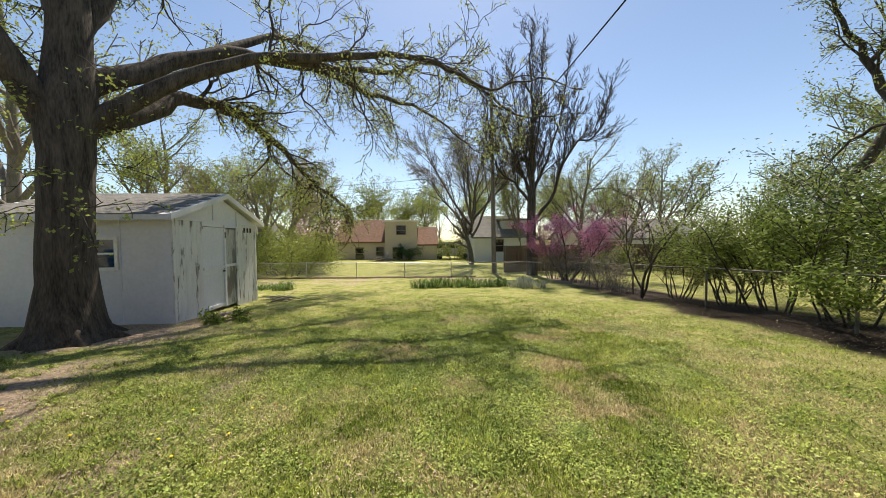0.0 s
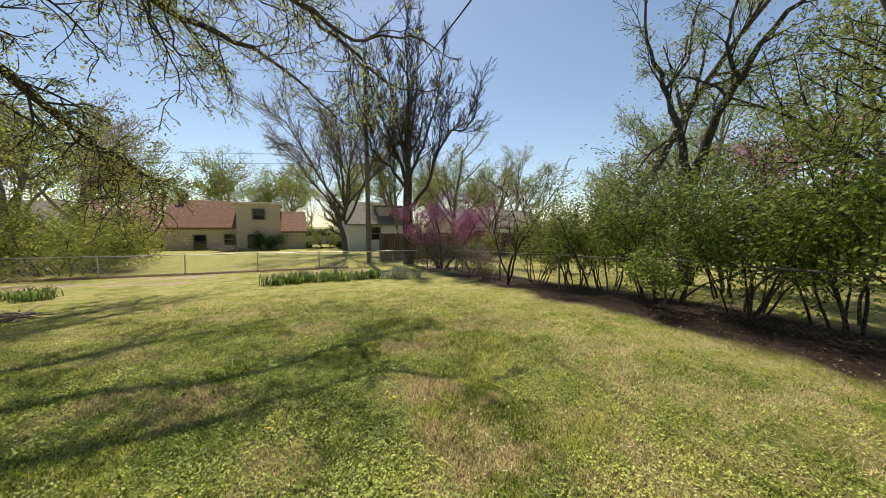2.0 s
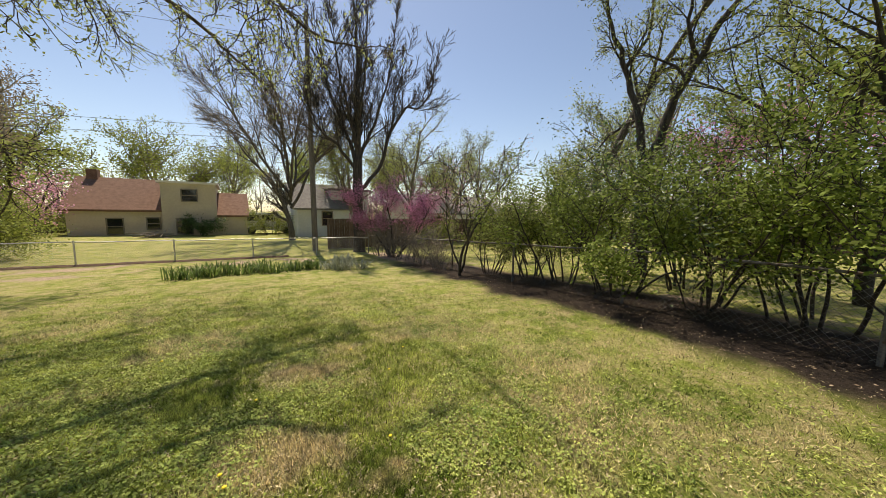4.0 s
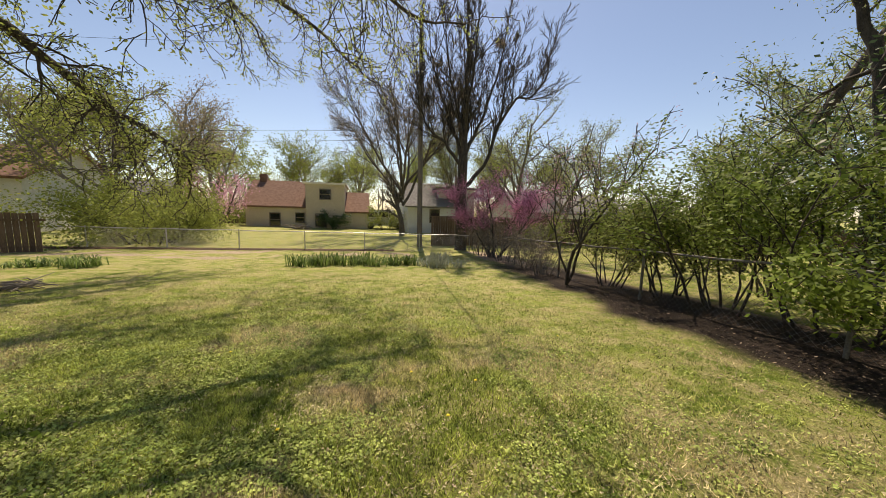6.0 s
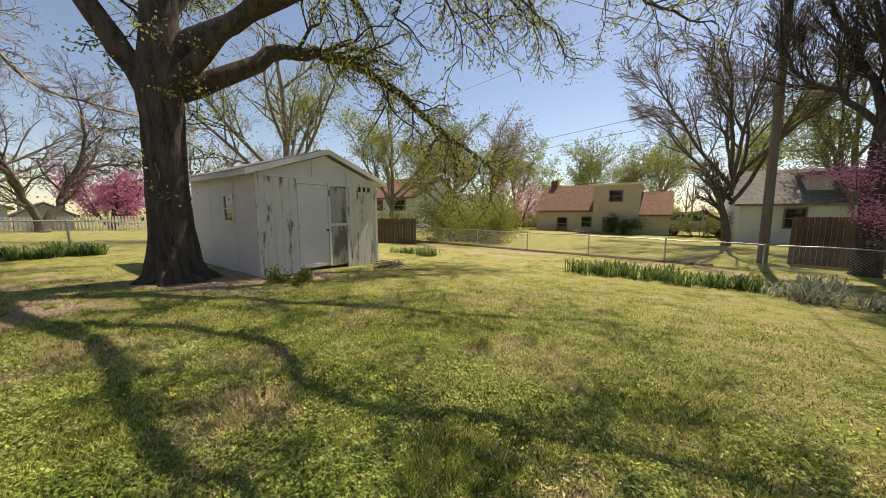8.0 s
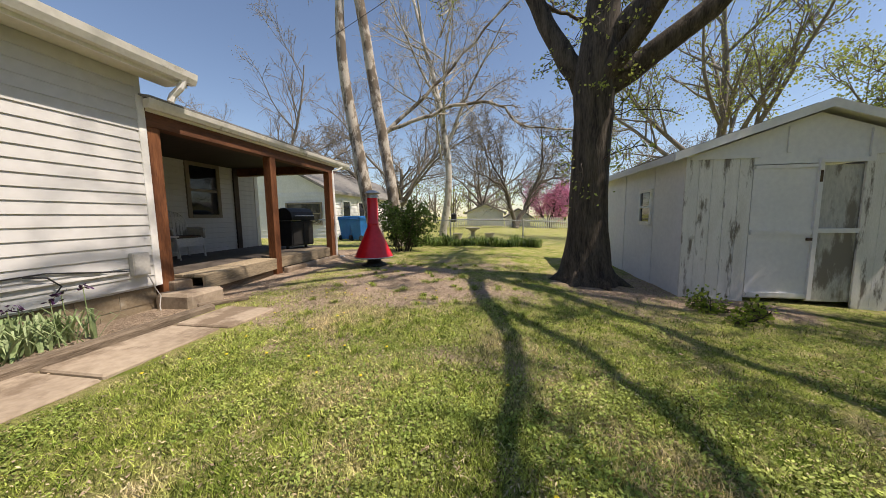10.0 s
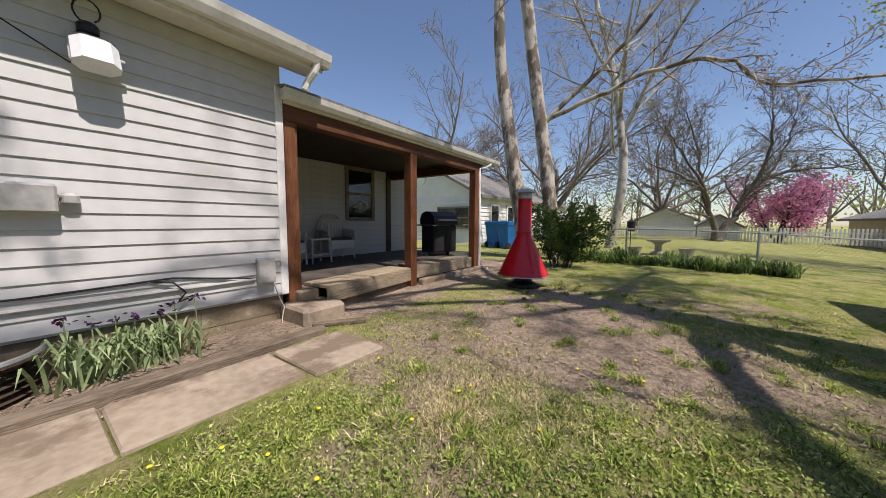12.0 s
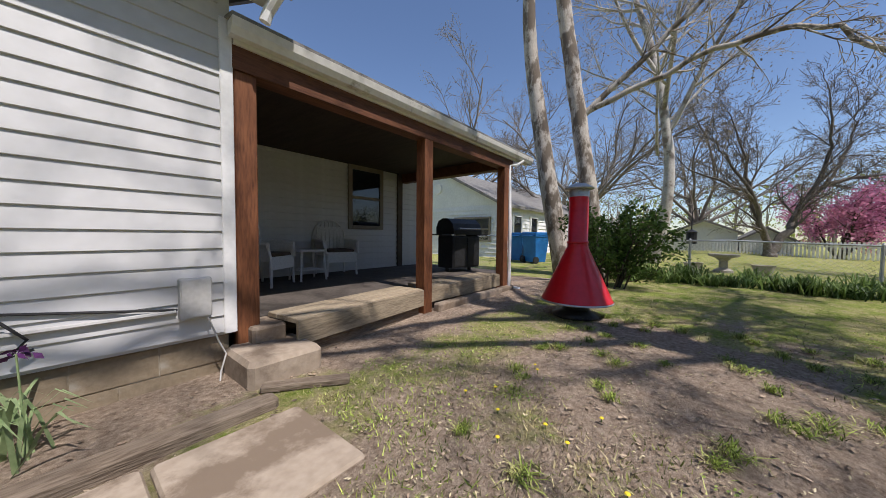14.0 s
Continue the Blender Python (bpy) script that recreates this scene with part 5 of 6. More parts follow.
wx0, wx1, wz0, wz1 = -5.69, -5.33, 0.83, 1.33
fr = sp("window", Mesh().box(wx0, wx1, SY0 - 0.012, SY0 - 0.002, wz0, wz1), M_GLASS, "small double-hung window")
for b in ((wx0 - 0.05, wx0, wz0 - 0.05, wz1 + 0.05), (wx1, wx1 + 0.05, wz0 - 0.05, wz1 + 0.05), (wx0, wx1, wz1, wz1 + 0.05), (wx0, wx1, wz0 - 0.06, wz0), (wx0, wx1, (wz0 + wz1) / 2 - 0.015, (wz0 + wz1) / 2 + 0.015)):
    sp("frame", Mesh().box(b[0], b[1], SY0 - 0.035, SY0 - 0.001, b[2], b[3]), M_TRIM, parent=None)

# ---- red cone fireplace ----
fp = thing("cone_fireplace", "red enamelled cone fireplace with a capped flue", "fireplace", (-5.98, 0.91, gz(-5.98, 0.91)))
Zf = 0.13
part("base", Mesh().lathe((0, 0, 0), [(0.26, 0), (0.28, 0.03), (0.16, 0.08), (0.14, Zf + 0.02), (0.36, Zf + 0.05), (0.38, Zf + 0.08), (0.36, Zf + 0.08)]), M_BLACK, fp, "black metal base", True)
part("hood", Mesh().lathe((0, 0, 0), [(0.405, Zf + 0.06), (0.41, Zf + 0.075), (0.40, Zf + 0.09), (0.12, Zf + 0.72), (0.118, Zf + 0.76)], 40), M_RED, fp, "glossy red cone hood", True)
part("rim", Mesh().lathe((0, 0, 0), [(0.41, Zf + 0.055), (0.418, Zf + 0.065), (0.41, Zf + 0.078)], 40), M_STEEL, fp)
part("flue", Mesh().lathe((0, 0, 0), [(0.116, Zf + 0.76), (0.125, Zf + 0.765), (0.125, Zf + 0.785), (0.114, Zf + 0.79), (0.112, Zf + 1.32)], 32), M_RED, fp, "glossy red flue pipe", True)
part("collar", Mesh().lathe((0, 0, 0), [(0.115, Zf + 1.32), (0.115, Zf + 1.4), (0.10, Zf + 1.41)], 32), M_STEEL, fp, "bare metal collar", True)
part("cap", Mesh().lathe((0, 0, 0), [(0.10, Zf + 1.41), (0.17, Zf + 1.415), (0.172, Zf + 1.425), (0.08, Zf + 1.48), (0.0, Zf + 1.49)], 32), M_STEEL, fp, "weathered metal rain cap", True)
part("mouth", Mesh().add([(-0.40 * math.cos(a) , 0.40 * math.sin(a), Zf + 0.10) for a in np.linspace(0.9, -0.2, 9)] + [(-0.30 * math.cos(0.35) * 1.0, 0.30 * math.sin(0.35), Zf + 0.34)], [(i, i + 1, 9) for i in range(8)]), M_BLACK, fp, "black firebox opening")

fp.scale = (1.02, 1.02, 1.02)

# ---- porch furniture ----
def wicker_chair(x, y, rz):
    c = thing("wicker_chair", "white wicker armchair with a dark seat cushion on the porch", "chair", (x, y, 0.15), "wicker porch chairs")
    c.rotation_euler.z = radians(rz)
    part("seat", soft_box(-0.28, 0.28, -0.26, 0.26, 0.36, 0.42, 0.03), M_WICKER, c)
    part("cushion", soft_box(-0.24, 0.24, -0.22, 0.24, 0.42, 0.47, 0.03), M_DARKTRIM, c, "dark seat cushion")
    for i in range(13):
        a = math.pi * i / 12
        part("back_cane", Mesh().tube([(0.29 * math.cos(a), -0.24, 0.40), (0.31 * math.cos(a), -0.30, 0.45 + 0.50 * math.sin(a) ** 0.6 + 0.05)], (0.02, 0.014), 5), M_WICKER, c)
    part("back_hoop", Mesh().tube([(0.32 * math.cos(a), -0.30, 0.46 + 0.54 * math.sin(a) ** 0.6) for a in np.linspace(0, math.pi, 15)], (0.022,) * 15, 6), M_WICKER, c)
    part("backrest", soft_box(-0.25, 0.25, -0.29, -0.27, 0.42, 0.88, 0.008), M_WICKER, c)
    for s in (-1, 1):
        part("armrest", Mesh().tube([(0.31 * s, -0.3, 0.62), (0.34 * s, 0.0, 0.62), (0.32 * s, 0.22, 0.60), (0.30 * s, 0.26, 0.40)], (0.03, 0.035, 0.03, 0.02), 8), M_WICKER, c)
        part("skirt", Mesh().box(0.29 * s - 0.01, 0.29 * s + 0.01, -0.26, 0.24, 0.40, 0.60), M_WICKER, c)
        for yy in (-0.24, 0.24):
            part("leg", Mesh().tube([(0.26 * s, yy, 0.37), (0.28 * s, yy * 1.05, 0.0)], (0.024, 0.018), 7), M_WICKER, c)
    part("apron", soft_box(-0.26, 0.26, 0.24, 0.262, 0.24, 0.37, 0.01), M_WICKER, c)
    return c


wicker_chair(-5.15, -3.12, -7)
wicker_chair(-3.79, -2.75, 35)
st = thing("wicker_table", "small white wicker side table between the chairs", "table", (-4.45, -2.82, 0.15))
part("top", soft_box(-0.22, 0.22, -0.2, 0.2, 0.46, 0.49, 0.02), M_WICKER, st)
part("shelf", soft_box(-0.19, 0.19, -0.17, 0.17, 0.16, 0.18, 0.01), M_WICKER, st)
for a in (-1, 1):
    for b in (-1, 1):
        part("leg", Mesh().tube([(0.18 * a, 0.16 * b, 0.46), (0.21 * a, 0.19 * b, 0)], (0.018, 0.016), 6), M_WICKER, st)
gr = thing("gas_grill", "black gas grill with a closed lid at the porch end", "grill", (-7.25, -1.85, 0.15))
gr.rotation_euler.z = radians(-10)
part("cabinet", soft_box(-0.38, 0.38, -0.24, 0.24, 0.08, 0.74, 0.02), M_BLACK, gr)
part("door", soft_box(-0.36, -0.01, 0.24, 0.258, 0.12, 0.70, 0.01), M_BLACK, gr)
part("door", soft_box(0.01, 0.36, 0.24, 0.258, 0.12, 0.70, 0.01), M_BLACK, gr)
lid = Mesh()
prof = [(-0.26, 0.76), (-0.27, 0.9), (-0.2, 1.04), (-0.05, 1.09), (0.1, 1.08), (0.23, 0.98), (0.28, 0.84), (0.28, 0.76)]
lid.add([(-0.4, y, z) for y, z in prof] + [(0.4, y, z) for y, z in prof], [(i, i + 1, i + 9, i + 8) for i in range(7)] + [tuple(range(7, -1, -1)), tuple(range(8, 16))])
part("lid", lid, M_BLACK, gr)
part("lid_handle", Mesh().tube([(-0.3, 0.3, 0.88), (-0.3, 0.34, 0.88), (0.3, 0.34, 0.88), (0.3, 0.3, 0.88)], (0.014,) * 4, 7), M_STEEL, gr)
for s in (-1, 1):
    part("side_shelf", soft_box(0.4 * s - 0.0 if s > 0 else -0.66, 0.66 if s > 0 else -0.4, -0.2, 0.22, 0.74, 0.77, 0.01), M_BLACK, gr)
    part("caster", Mesh().lathe((0.32 * s, 0.0, 0), [(0.0, 0), (0.04, 0.0), (0.04, 0.08), (0.0, 0.08)], 12), M_BLACK, gr)


def wheeled_bin(x, y, rz):
    c = thing("recycling_bin", "blue wheeled recycling bin with its lid closed", "bin", (x, y, gz(x, y)), "recycling bins")
    c.rotation_euler.z = radians(rz)
    b = Mesh().add([(-0.24, -0.24, 0.05), (0.24, -0.24, 0.05), (0.24, 0.24, 0.05), (-0.24, 0.24, 0.05), (-0.31, -0.34, 0.98), (0.31, -0.34, 0.98), (0.31, 0.34, 0.98), (-0.31, 0.34, 0.98)], [(3, 2, 1, 0), (0, 1, 5, 4), (1, 2, 6, 5), (2, 3, 7, 6), (3, 0, 4, 7)])
    part("body", b, M_BLUE, c)
    part("lid", soft_box(-0.34, 0.34, -0.38, 0.37, 0.98, 1.08, 0.05), M_BLUE, c)
    part("rim", soft_box(-0.335, 0.335, -0.36, 0.36, 0.93, 0.975, 0.01), M_BLUE, c)
    part("handle", Mesh().tube([(-0.24, -0.42, 0.96), (0.24, -0.42, 0.96)], (0.016, 0.016), 6), M_BLUE, c)
    for s in (-1, 1):
        part("wheel", Mesh().tube([(0.24 * s, -0.26, 0.12), (0.3 * s, -0.26, 0.12)], (0.12, 0.12), 14), M_BLACK, c)


wheeled_bin(-13.0, -3.15, 80)
wheeled_bin(-12.5, -2.35, 70)

# ---- chain-link fences ----
def chain_fence(label, a, b, h=0.82, step=2.6, metal=None):
    metal = metal or M_STEEL
    ax, ay = a
    bx, by = b
    L = math.hypot(bx - ax, by - ay)
    f = thing("chain_link_fence", label, "fence", (ax, ay, gz(ax, ay)), "chain-link fences")
    o = Vector((ax, ay, gz(ax, ay)))
    at = lambda s, z: Vector((ax + (bx - ax) * s / L, ay + (by - ay) * s / L, gz(ax + (bx - ax) * s / L, ay + (by - ay) * s / L) + z)) - o
    n = max(1, round(L / step))
    for i in range(n + 1):
        s = L * i / n
        part("post", Mesh().tube([at(s, -0.1), at(s, h + 0.05), at(s, h + 0.075)], (0.024, 0.024, 0.012), 8), metal, f)
    part("rail", Mesh().tube([at(L * i / (4 * n), h + 0.02 + 0.012 * math.sin(i * 1.7)) for i in range(4 * n + 1)], (0.019,) * (4 * n + 1), 7), metal, f)
    w = Mesh()
    d = 0.085
    for i in range(int(-h / d), int(L / d) + 1):
        for sg in (1, -1):
            s0, s1 = i * d, i * d + h
            if s0 < 0 or s1 > L:
                continue
            p, q = (at(s0, 0.02), at(s1, h)) if sg > 0 else (at(s0, h), at(s1, 0.02))
            w.tube([p, q], (0.0022, 0.0022), 3, close=False)
    part("wire_mesh", w, metal, f)
    return f


chain_fence("low galvanised chain-link fence across the back of the yard", (-16, 17.3), (7.3, 17.3))
chain_fence("galvanised chain-link fence overgrown by shrubs", (6.75, -1.0), (7.3, 17.3), 0.9, 2.6, M_OLDSTEEL)
chain_fence("galvanised chain-link fence beside the shed", (-10.6, -0.6), (-10.6, 17.2))
chain_fence("short chain-link fence beside the porch end", (-10.55, -2.6), (-7.9, -2.6), 0.95)


def board_fence(label, a, b, z0, h, w=0.14):
    L = math.hypot(b[0] - a[0], b[1] - a[1])
    f = thing("board_fence", label, "fence", (a[0], a[1], z0), "wooden fences")
    ang = math.degrees(math.atan2(b[1] - a[1], b[0] - a[0]))
    f.rotation_euler.z = radians(ang)
    me_ = soft_box(0, w - 0.008, -0.01, 0.01, 0, h, 0.006).data("board", M_WOODFENCE)
    for i in range(int(L / w)):
        o = new("board", me_)
        o.parent = f
        o.location = (i * w, 0, random.uniform(-0.015, 0.015))
    part("rail", Mesh().box(0, L, -0.05, -0.012, h * 0.8, h * 0.8 + 0.08), M_WOODFENCE, f)


board_fence("dark brown wooden privacy fence behind the brush", (5.9, 20.0), (22, 20.0), -0.95, 1.75)
board_fence("brown wooden fence panel beyond the shed", (-10.3, 14.6), (-8.4, 16.0), -0.68, 1.35)
board_fence("dark wooden fence beyond the hedge", (22, 20), (22, -8), -0.95, 1.75, 0.28)
board_fence("low dark fence far beside the beige house", (-30, 36), (-8.4, 38), -0.9, 1.2, 0.4)

# ---- utility pole and wires ----
pole = thing("utility_pole", "weathered wooden utility pole with a transformer", "pole", (5.13, 19.5, gz(5.13, 19.5)))
part("shaft", Mesh().tube([(0, 0, -0.2), (-0.03, 0, 4), (-0.1, 0, 12)], (0.15, 0.135, 0.1), 12), M_POLE, pole)
part("transformer", Mesh().lathe((0.24, -0.12, 7.5), [(0.0, 0), (0.15, 0.0), (0.16, 0.05), (0.16, 0.5), (0.13, 0.56), (0.04, 0.58), (0.04, 0.66), (0.0, 0.66)], 16), M_BLACK, pole)
P = Vector((5.05, 19.45, 0))


def sag(a, b, s, n=24):
    return [Vector(a).lerp(Vector(b), i / n) - Vector((0, 0, s * 4 * (i / n) * (1 - i / n))) for i in range(n + 1)]


for nm, a, b, s, r in (("service_cable", (P.x, P.y, 7.1), (2.7, -0.75, 4.6), 0.45, 0.014), ("overhead_wire", (P.x, P.y, 5.4), (-40, 24, 5.0), 0.9, 0.008), ("overhead_wire", (P.x, P.y, 4.9), (-40, 24, 4.5), 0.9, 0.008), ("overhead_wire", (P.x, P.y, 5.25), (45, 12, 5), 0.8, 0.008), ("overhead_wire", (P.x, P.y, 4.75), (45, 12, 4.4), 0.8, 0.01), ("overhead_wire", (P.x, P.y, 9.7), (-40, 25, 8.6), 0.9, 0.007), ("overhead_wire", (P.x, P.y, 6.4), (-9, -1.5, 6.5), 0.5, 0.008)):
    tagged(part(nm, Mesh().tube(sag(a, b, s), (r,) * 25, 5), M_WIRE), "black overhead cable strung from the utility pole", "cable", "overhead wires")


# ---- houses around ----
def far_window(parent, x, y, z, w, h, face="y"):
    wn_ = part("window", Mesh().box(x - w / 2, x + w / 2, y - 0.03, y - 0.01, z - h / 2, z + h / 2) if face == "y" else Mesh().box(y + 0.01, y + 0.03, x - w / 2, x + w / 2, z - h / 2, z + h / 2), M_GLASS, parent)
    t = 0.08
    for b in ((x - w / 2 - t, x - w / 2, z - h / 2 - t, z + h / 2 + t), (x + w / 2, x + w / 2 + t, z - h / 2 - t, z + h / 2 + t), (x - w / 2, x + w / 2, z + h / 2, z + h / 2 + t), (x - w / 2, x + w / 2, z - h / 2 - t, z - h / 2), (x - w / 2, x + w / 2, z - 0.03, z + 0.03)):
        part("frame", Mesh().box(b[0], b[1], y - 0.07, y - 0.0, b[2], b[3]) if face == "y" else Mesh().box(y, y + 0.07, b[0], b[1], b[2], b[3]), M_FRAME, wn_)


def gable_block(parent, x0, x1, y0, y1, z0, ze, zr_, wall, roofm, along="x", over=0.3):
    """Walls and a gable roof whose ridge runs along x or y."""
    part("wall", Mesh().box(x0, x1, y0, y1, z0, ze), wall, parent)
    m = Mesh()
    if along == "x":
        ym = (y0 + y1) / 2
        k = (zr_ - ze) / (ym - y0)
        for s, ye in ((-1, y0 - over), (1, y1 + over)):
            z_e = ze - k * over
            m.add([(x0 - over, ye, z_e), (x1 + over, ye, z_e), (x1 + over, ym, zr_), (x0 - over, ym, zr_), (x0 - over, ye, z_e + 0.14), (x1 + over, ye, z_e + 0.14), (x1 + over, ym, zr_ + 0.14), (x0 - over, ym, zr_ + 0.14)], [(4, 5, 6, 7), (3, 2, 1, 0), (0, 1, 5, 4), (1, 2, 6, 5), (3, 0, 4, 7)])
        g_ = Mesh().add([(x0, y0, ze), (x0, y1, ze), (x0, ym, zr_), (x1, y0, ze), (x1, y1, ze), (x1, ym, zr_)], [(0, 2, 1), (3, 4, 5)])
    else:
        xm = (x0 + x1) / 2
        k = (zr_ - ze) / (xm - x0)
        for s, xe in ((-1, x0 - over), (1, x1 + over)):
            z_e = ze - k * over
            m.add([(xe, y0 - over, z_e), (xe, y1 + over, z_e), (xm, y1 + over, zr_), (xm, y0 - over, zr_), (xe, y0 - over, z_e + 0.14), (xe, y1 + over, z_e + 0.14), (xm, y1 + over, zr_ + 0.14), (xm, y0 - over, zr_ + 0.14)], [(4, 5, 6, 7), (3, 2, 1, 0), (0, 1, 5, 4), (1, 2, 6, 5), (3, 0, 4, 7)])
        g_ = Mesh().add([(x0, y0, ze), (x1, y0, ze), (xm, y0, zr_), (x0, y1, ze), (x1, y1, ze), (xm, y1, zr_)], [(0, 1, 2), (3, 5, 4)])
    part("roof", m, roofm, parent)
    for tri_ in (g_.f[0], g_.f[1]):
        part("gable", Mesh().add([g_.v[q] for q in tri_], [(0, 1, 2)]), wall, parent)


bh = thing("beige_house", "beige house with a brown roof and a flat-topped dormer", "house")
gable_block(bh, -8.0, -2.8, 34.0, 41.0, -1.3, 1.15, 3.5, M_BEIGE, M_SHINGLE_B, "x", 0.25)
part("dormer_wall", Mesh().box(-2.9, 0.5, 33.4, 41.0, -1.3, 3.2), M_BEIGE, bh)
part("dormer_roof", Mesh().box(-3.1, 0.7, 33.2, 41.2, 3.2, 3.36), M_SOFFIT, bh)
gable_block(bh, 0.5, 2.6, 33.7, 40, -1.3, 0.75, 2.6, M_BEIGE, M_SHINGLE_B, "x", 0.2)
part("chimney", Mesh().box(-7.6, -7.0, 37.2, 37.9, 2, 4.2), M_SHINGLE_B, bh)
for x, y, z, w, h in ((-5.6, 34.0, -0.1, 0.8, 1.1), (-3.5, 34.0, 0.1, 0.7, 0.8), (-1.2, 33.4, 2.3, 0.9, 0.85), (-1.6, 33.4, -0.1, 0.9, 1.1)):
    far_window(bh, x, y, z, w, h)
ph = thing("pale_house", "pale grey house beyond the bare trees", "house")
gable_block(ph, 6.0, 11.0, 30, 37, -1.2, 1.5, 3.6, M_PALEHOUSE, M_SHINGLE, "x")
part("upper_wall", Mesh().box(9.0, 12.5, 31, 37, -1.2, 3.1), M_PALEHOUSE, ph)
part("upper_roof", Mesh().box(8.8, 12.7, 30.8, 37, 3.1, 3.3), M_SHINGLE, ph)
far_window(ph, 8.4, 30, 0.6, 0.8, 1.1)
far_window(ph, 10.7, 31, 2.3, 0.8, 0.9)
p3 = thing("pale_house", "low pale house behind the pink redbud", "house")
gable_block(p3, 15.5, 27, 27, 34, -1.2, 1.2, 3.0, M_PALEHOUSE, M_SHINGLE, "x")
far_window(p3, 18, 27, 0.3, 1.0, 1.0)
wh = thing("white_house", "white two-storey house with a brown roof beyond the trees", "house")
gable_block(wh, -21, -15.2, 24, 31, -1.0, 2.3, 4.2, M_SIDE_DIRTY, M_SHINGLE_B, "x")
far_window(wh, -17, 24, 1.6, 1.4, 0.8)
far_window(wh, -19.5, 24, 1.6, 1.0, 0.8)
w2 = thing("white_house", "white ranch house far along the back yards", "house")
gable_block(w2, -30, -19, 44, 50, -1.0, 1.8, 3.6, M_SIDE_DIRTY, M_SHINGLE, "x")
van = thing("white_van", "white van parked beside the beige house", "van", (4.2, 35.0, gz(4, 35)))
vp = [(-2.0, 0.35), (-2.0, 1.9), (0.9, 1.9), (1.5, 1.1), (2.2, 0.95), (2.25, 0.35)]
part("body", Mesh().add([(x, -0.9, z) for x, z in vp] + [(x, 0.9, z) for x, z in vp], [(0, 1, 7, 6), (1, 2, 8, 7), (2, 3, 9, 8), (3, 4, 10, 9), (4, 5, 11, 10), (5, 4, 3, 2, 1, 0), (6, 7, 8, 9, 10, 11)]), M_TRIM, van)
for x0, x1 in ((-1.7, -0.7), (-0.5, 0.4), (0.5, 1.1)):
    part("window", Mesh().box(x0, x1, -0.92, -0.905, 1.2, 1.7 if x1 < 1 else 1.5), M_GLASS, van)
for x in (-1.3, 1.45):
    for y in (-0.9, 0.75):
        part("wheel", Mesh().tube([(x, y, 0.33), (x, y + 0.2, 0.33)], (0.33, 0.33), 16), M_BLACK, van)
# next-door house past the porch
nh = thing("neighbour_house", "white lap-sided neighbouring house with a grey roof", "house")
XN, YN = -14.6, -4.9
gable_block(nh, -30, XN, YN - 7.5, YN, -0.4, 2.35, 4.3, M_SIDE_DIRTY, M_SHINGLE, "x", 0.3)
for i in range(13):
    part("lap_board", Mesh().add([(XN + 0.055, YN - 7.5, -0.3 + i * 0.2), (XN + 0.055, YN, -0.3 + i * 0.2), (XN + 0.002, YN - 7.5, -0.09 + i * 0.2), (XN + 0.002, YN, -0.09 + i * 0.2), (XN, YN, -0.3 + i * 0.2), (XN, YN - 7.5, -0.3 + i * 0.2)], [(0, 1, 3, 2), (0, 5, 4, 1)]), M_SIDE_DIRTY, nh)
    part("lap_board", Mesh().add([(-30, YN + 0.04, -0.3 + i * 0.2), (XN, YN + 0.04, -0.3 + i * 0.2), (-30, YN + 0.002, -0.09 + i * 0.2), (XN, YN + 0.002, -0.09 + i * 0.2), (XN, YN, -0.3 + i * 0.2), (-30, YN, -0.3 + i * 0.2)], [(1, 0, 2, 3), (0, 1, 4, 5)]), M_SIDE_DIRTY, nh)
part("corner_board", Mesh().box(XN - 0.1, XN + 0.035, YN - 0.1, YN + 0.035, -0.35, 2.3), M_TRIM, nh)
far_window(nh, YN - 1.5, XN + 0.05, 1.2, 1.9, 1.0, "x")
for x in (-16.2, -18.2, -20.5, -23):
    wn_ = part("window", Mesh().box(x - 0.4, x + 0.4, YN + 0.045, YN + 0.06, 0.6 if x > -19 else 1.0, 1.85), M_GLASS, nh)
    for b in ((x - 0.5, x - 0.4, 0.5, 1.95), (x + 0.4, x + 0.5, 0.5, 1.95), (x - 0.4, x + 0.4, 1.85, 1.95)):
        part("frame", Mesh().box(b[0], b[1], YN + 0.03, YN + 0.1, b[2], b[3]), M_TRIM, wn_)
part("gable_vent", Mesh().lathe((0, 0, 0), [(0.0, 0), (0.28, 0.0), (0.28, 0.05), (0.2, 0.06), (0.0, 0.04)], 20), M_TRIM, nh).matrix_local = pose(XN + 0.02, YN - 3.7, 3.3, 0, 90, 0)
n2 = thing("neighbour_garage", "cream gabled building beyond the neighbouring house", "house")
gable_block(n2, -36, -31.5, 0.6, 4.2, -0.3, 1.3, 2.1, M_SIDE_DIRTY, M_SHINGLE, "x")
n3 = thing("far_shed", "low pale outbuilding far across the yards", "shed")
gable_block(n3, -37, -33, 4.5, 7, -0.3, 0.8, 1.6, M_PALEHOUSE, M_SHINGLE, "x")
n4 = thing("tan_house", "low tan house with a shallow roof across the yards", "house")
gable_block(n4, -36, -24, 13.0, 19, -0.4, 1.4, 2.4, M_BEIGE, M_SHINGLE, "x", 0.5)
pk = thing("picket_fence", "low white picket fence across the next yard", "fence", (-29, -1, 0))
pm = soft_box(-0.012, 0.012, 0, 0.09, -0.2, 0.75, 0.01).data("picket", M_TRIM)
for i in range(100):
    o = new("picket", pm)
    o.parent = pk
    o.location = (0, i * 0.16, 0)
part("rail", Mesh().box(-0.05, -0.013, 0, 16, 0.45, 0.53), M_TRIM, pk)

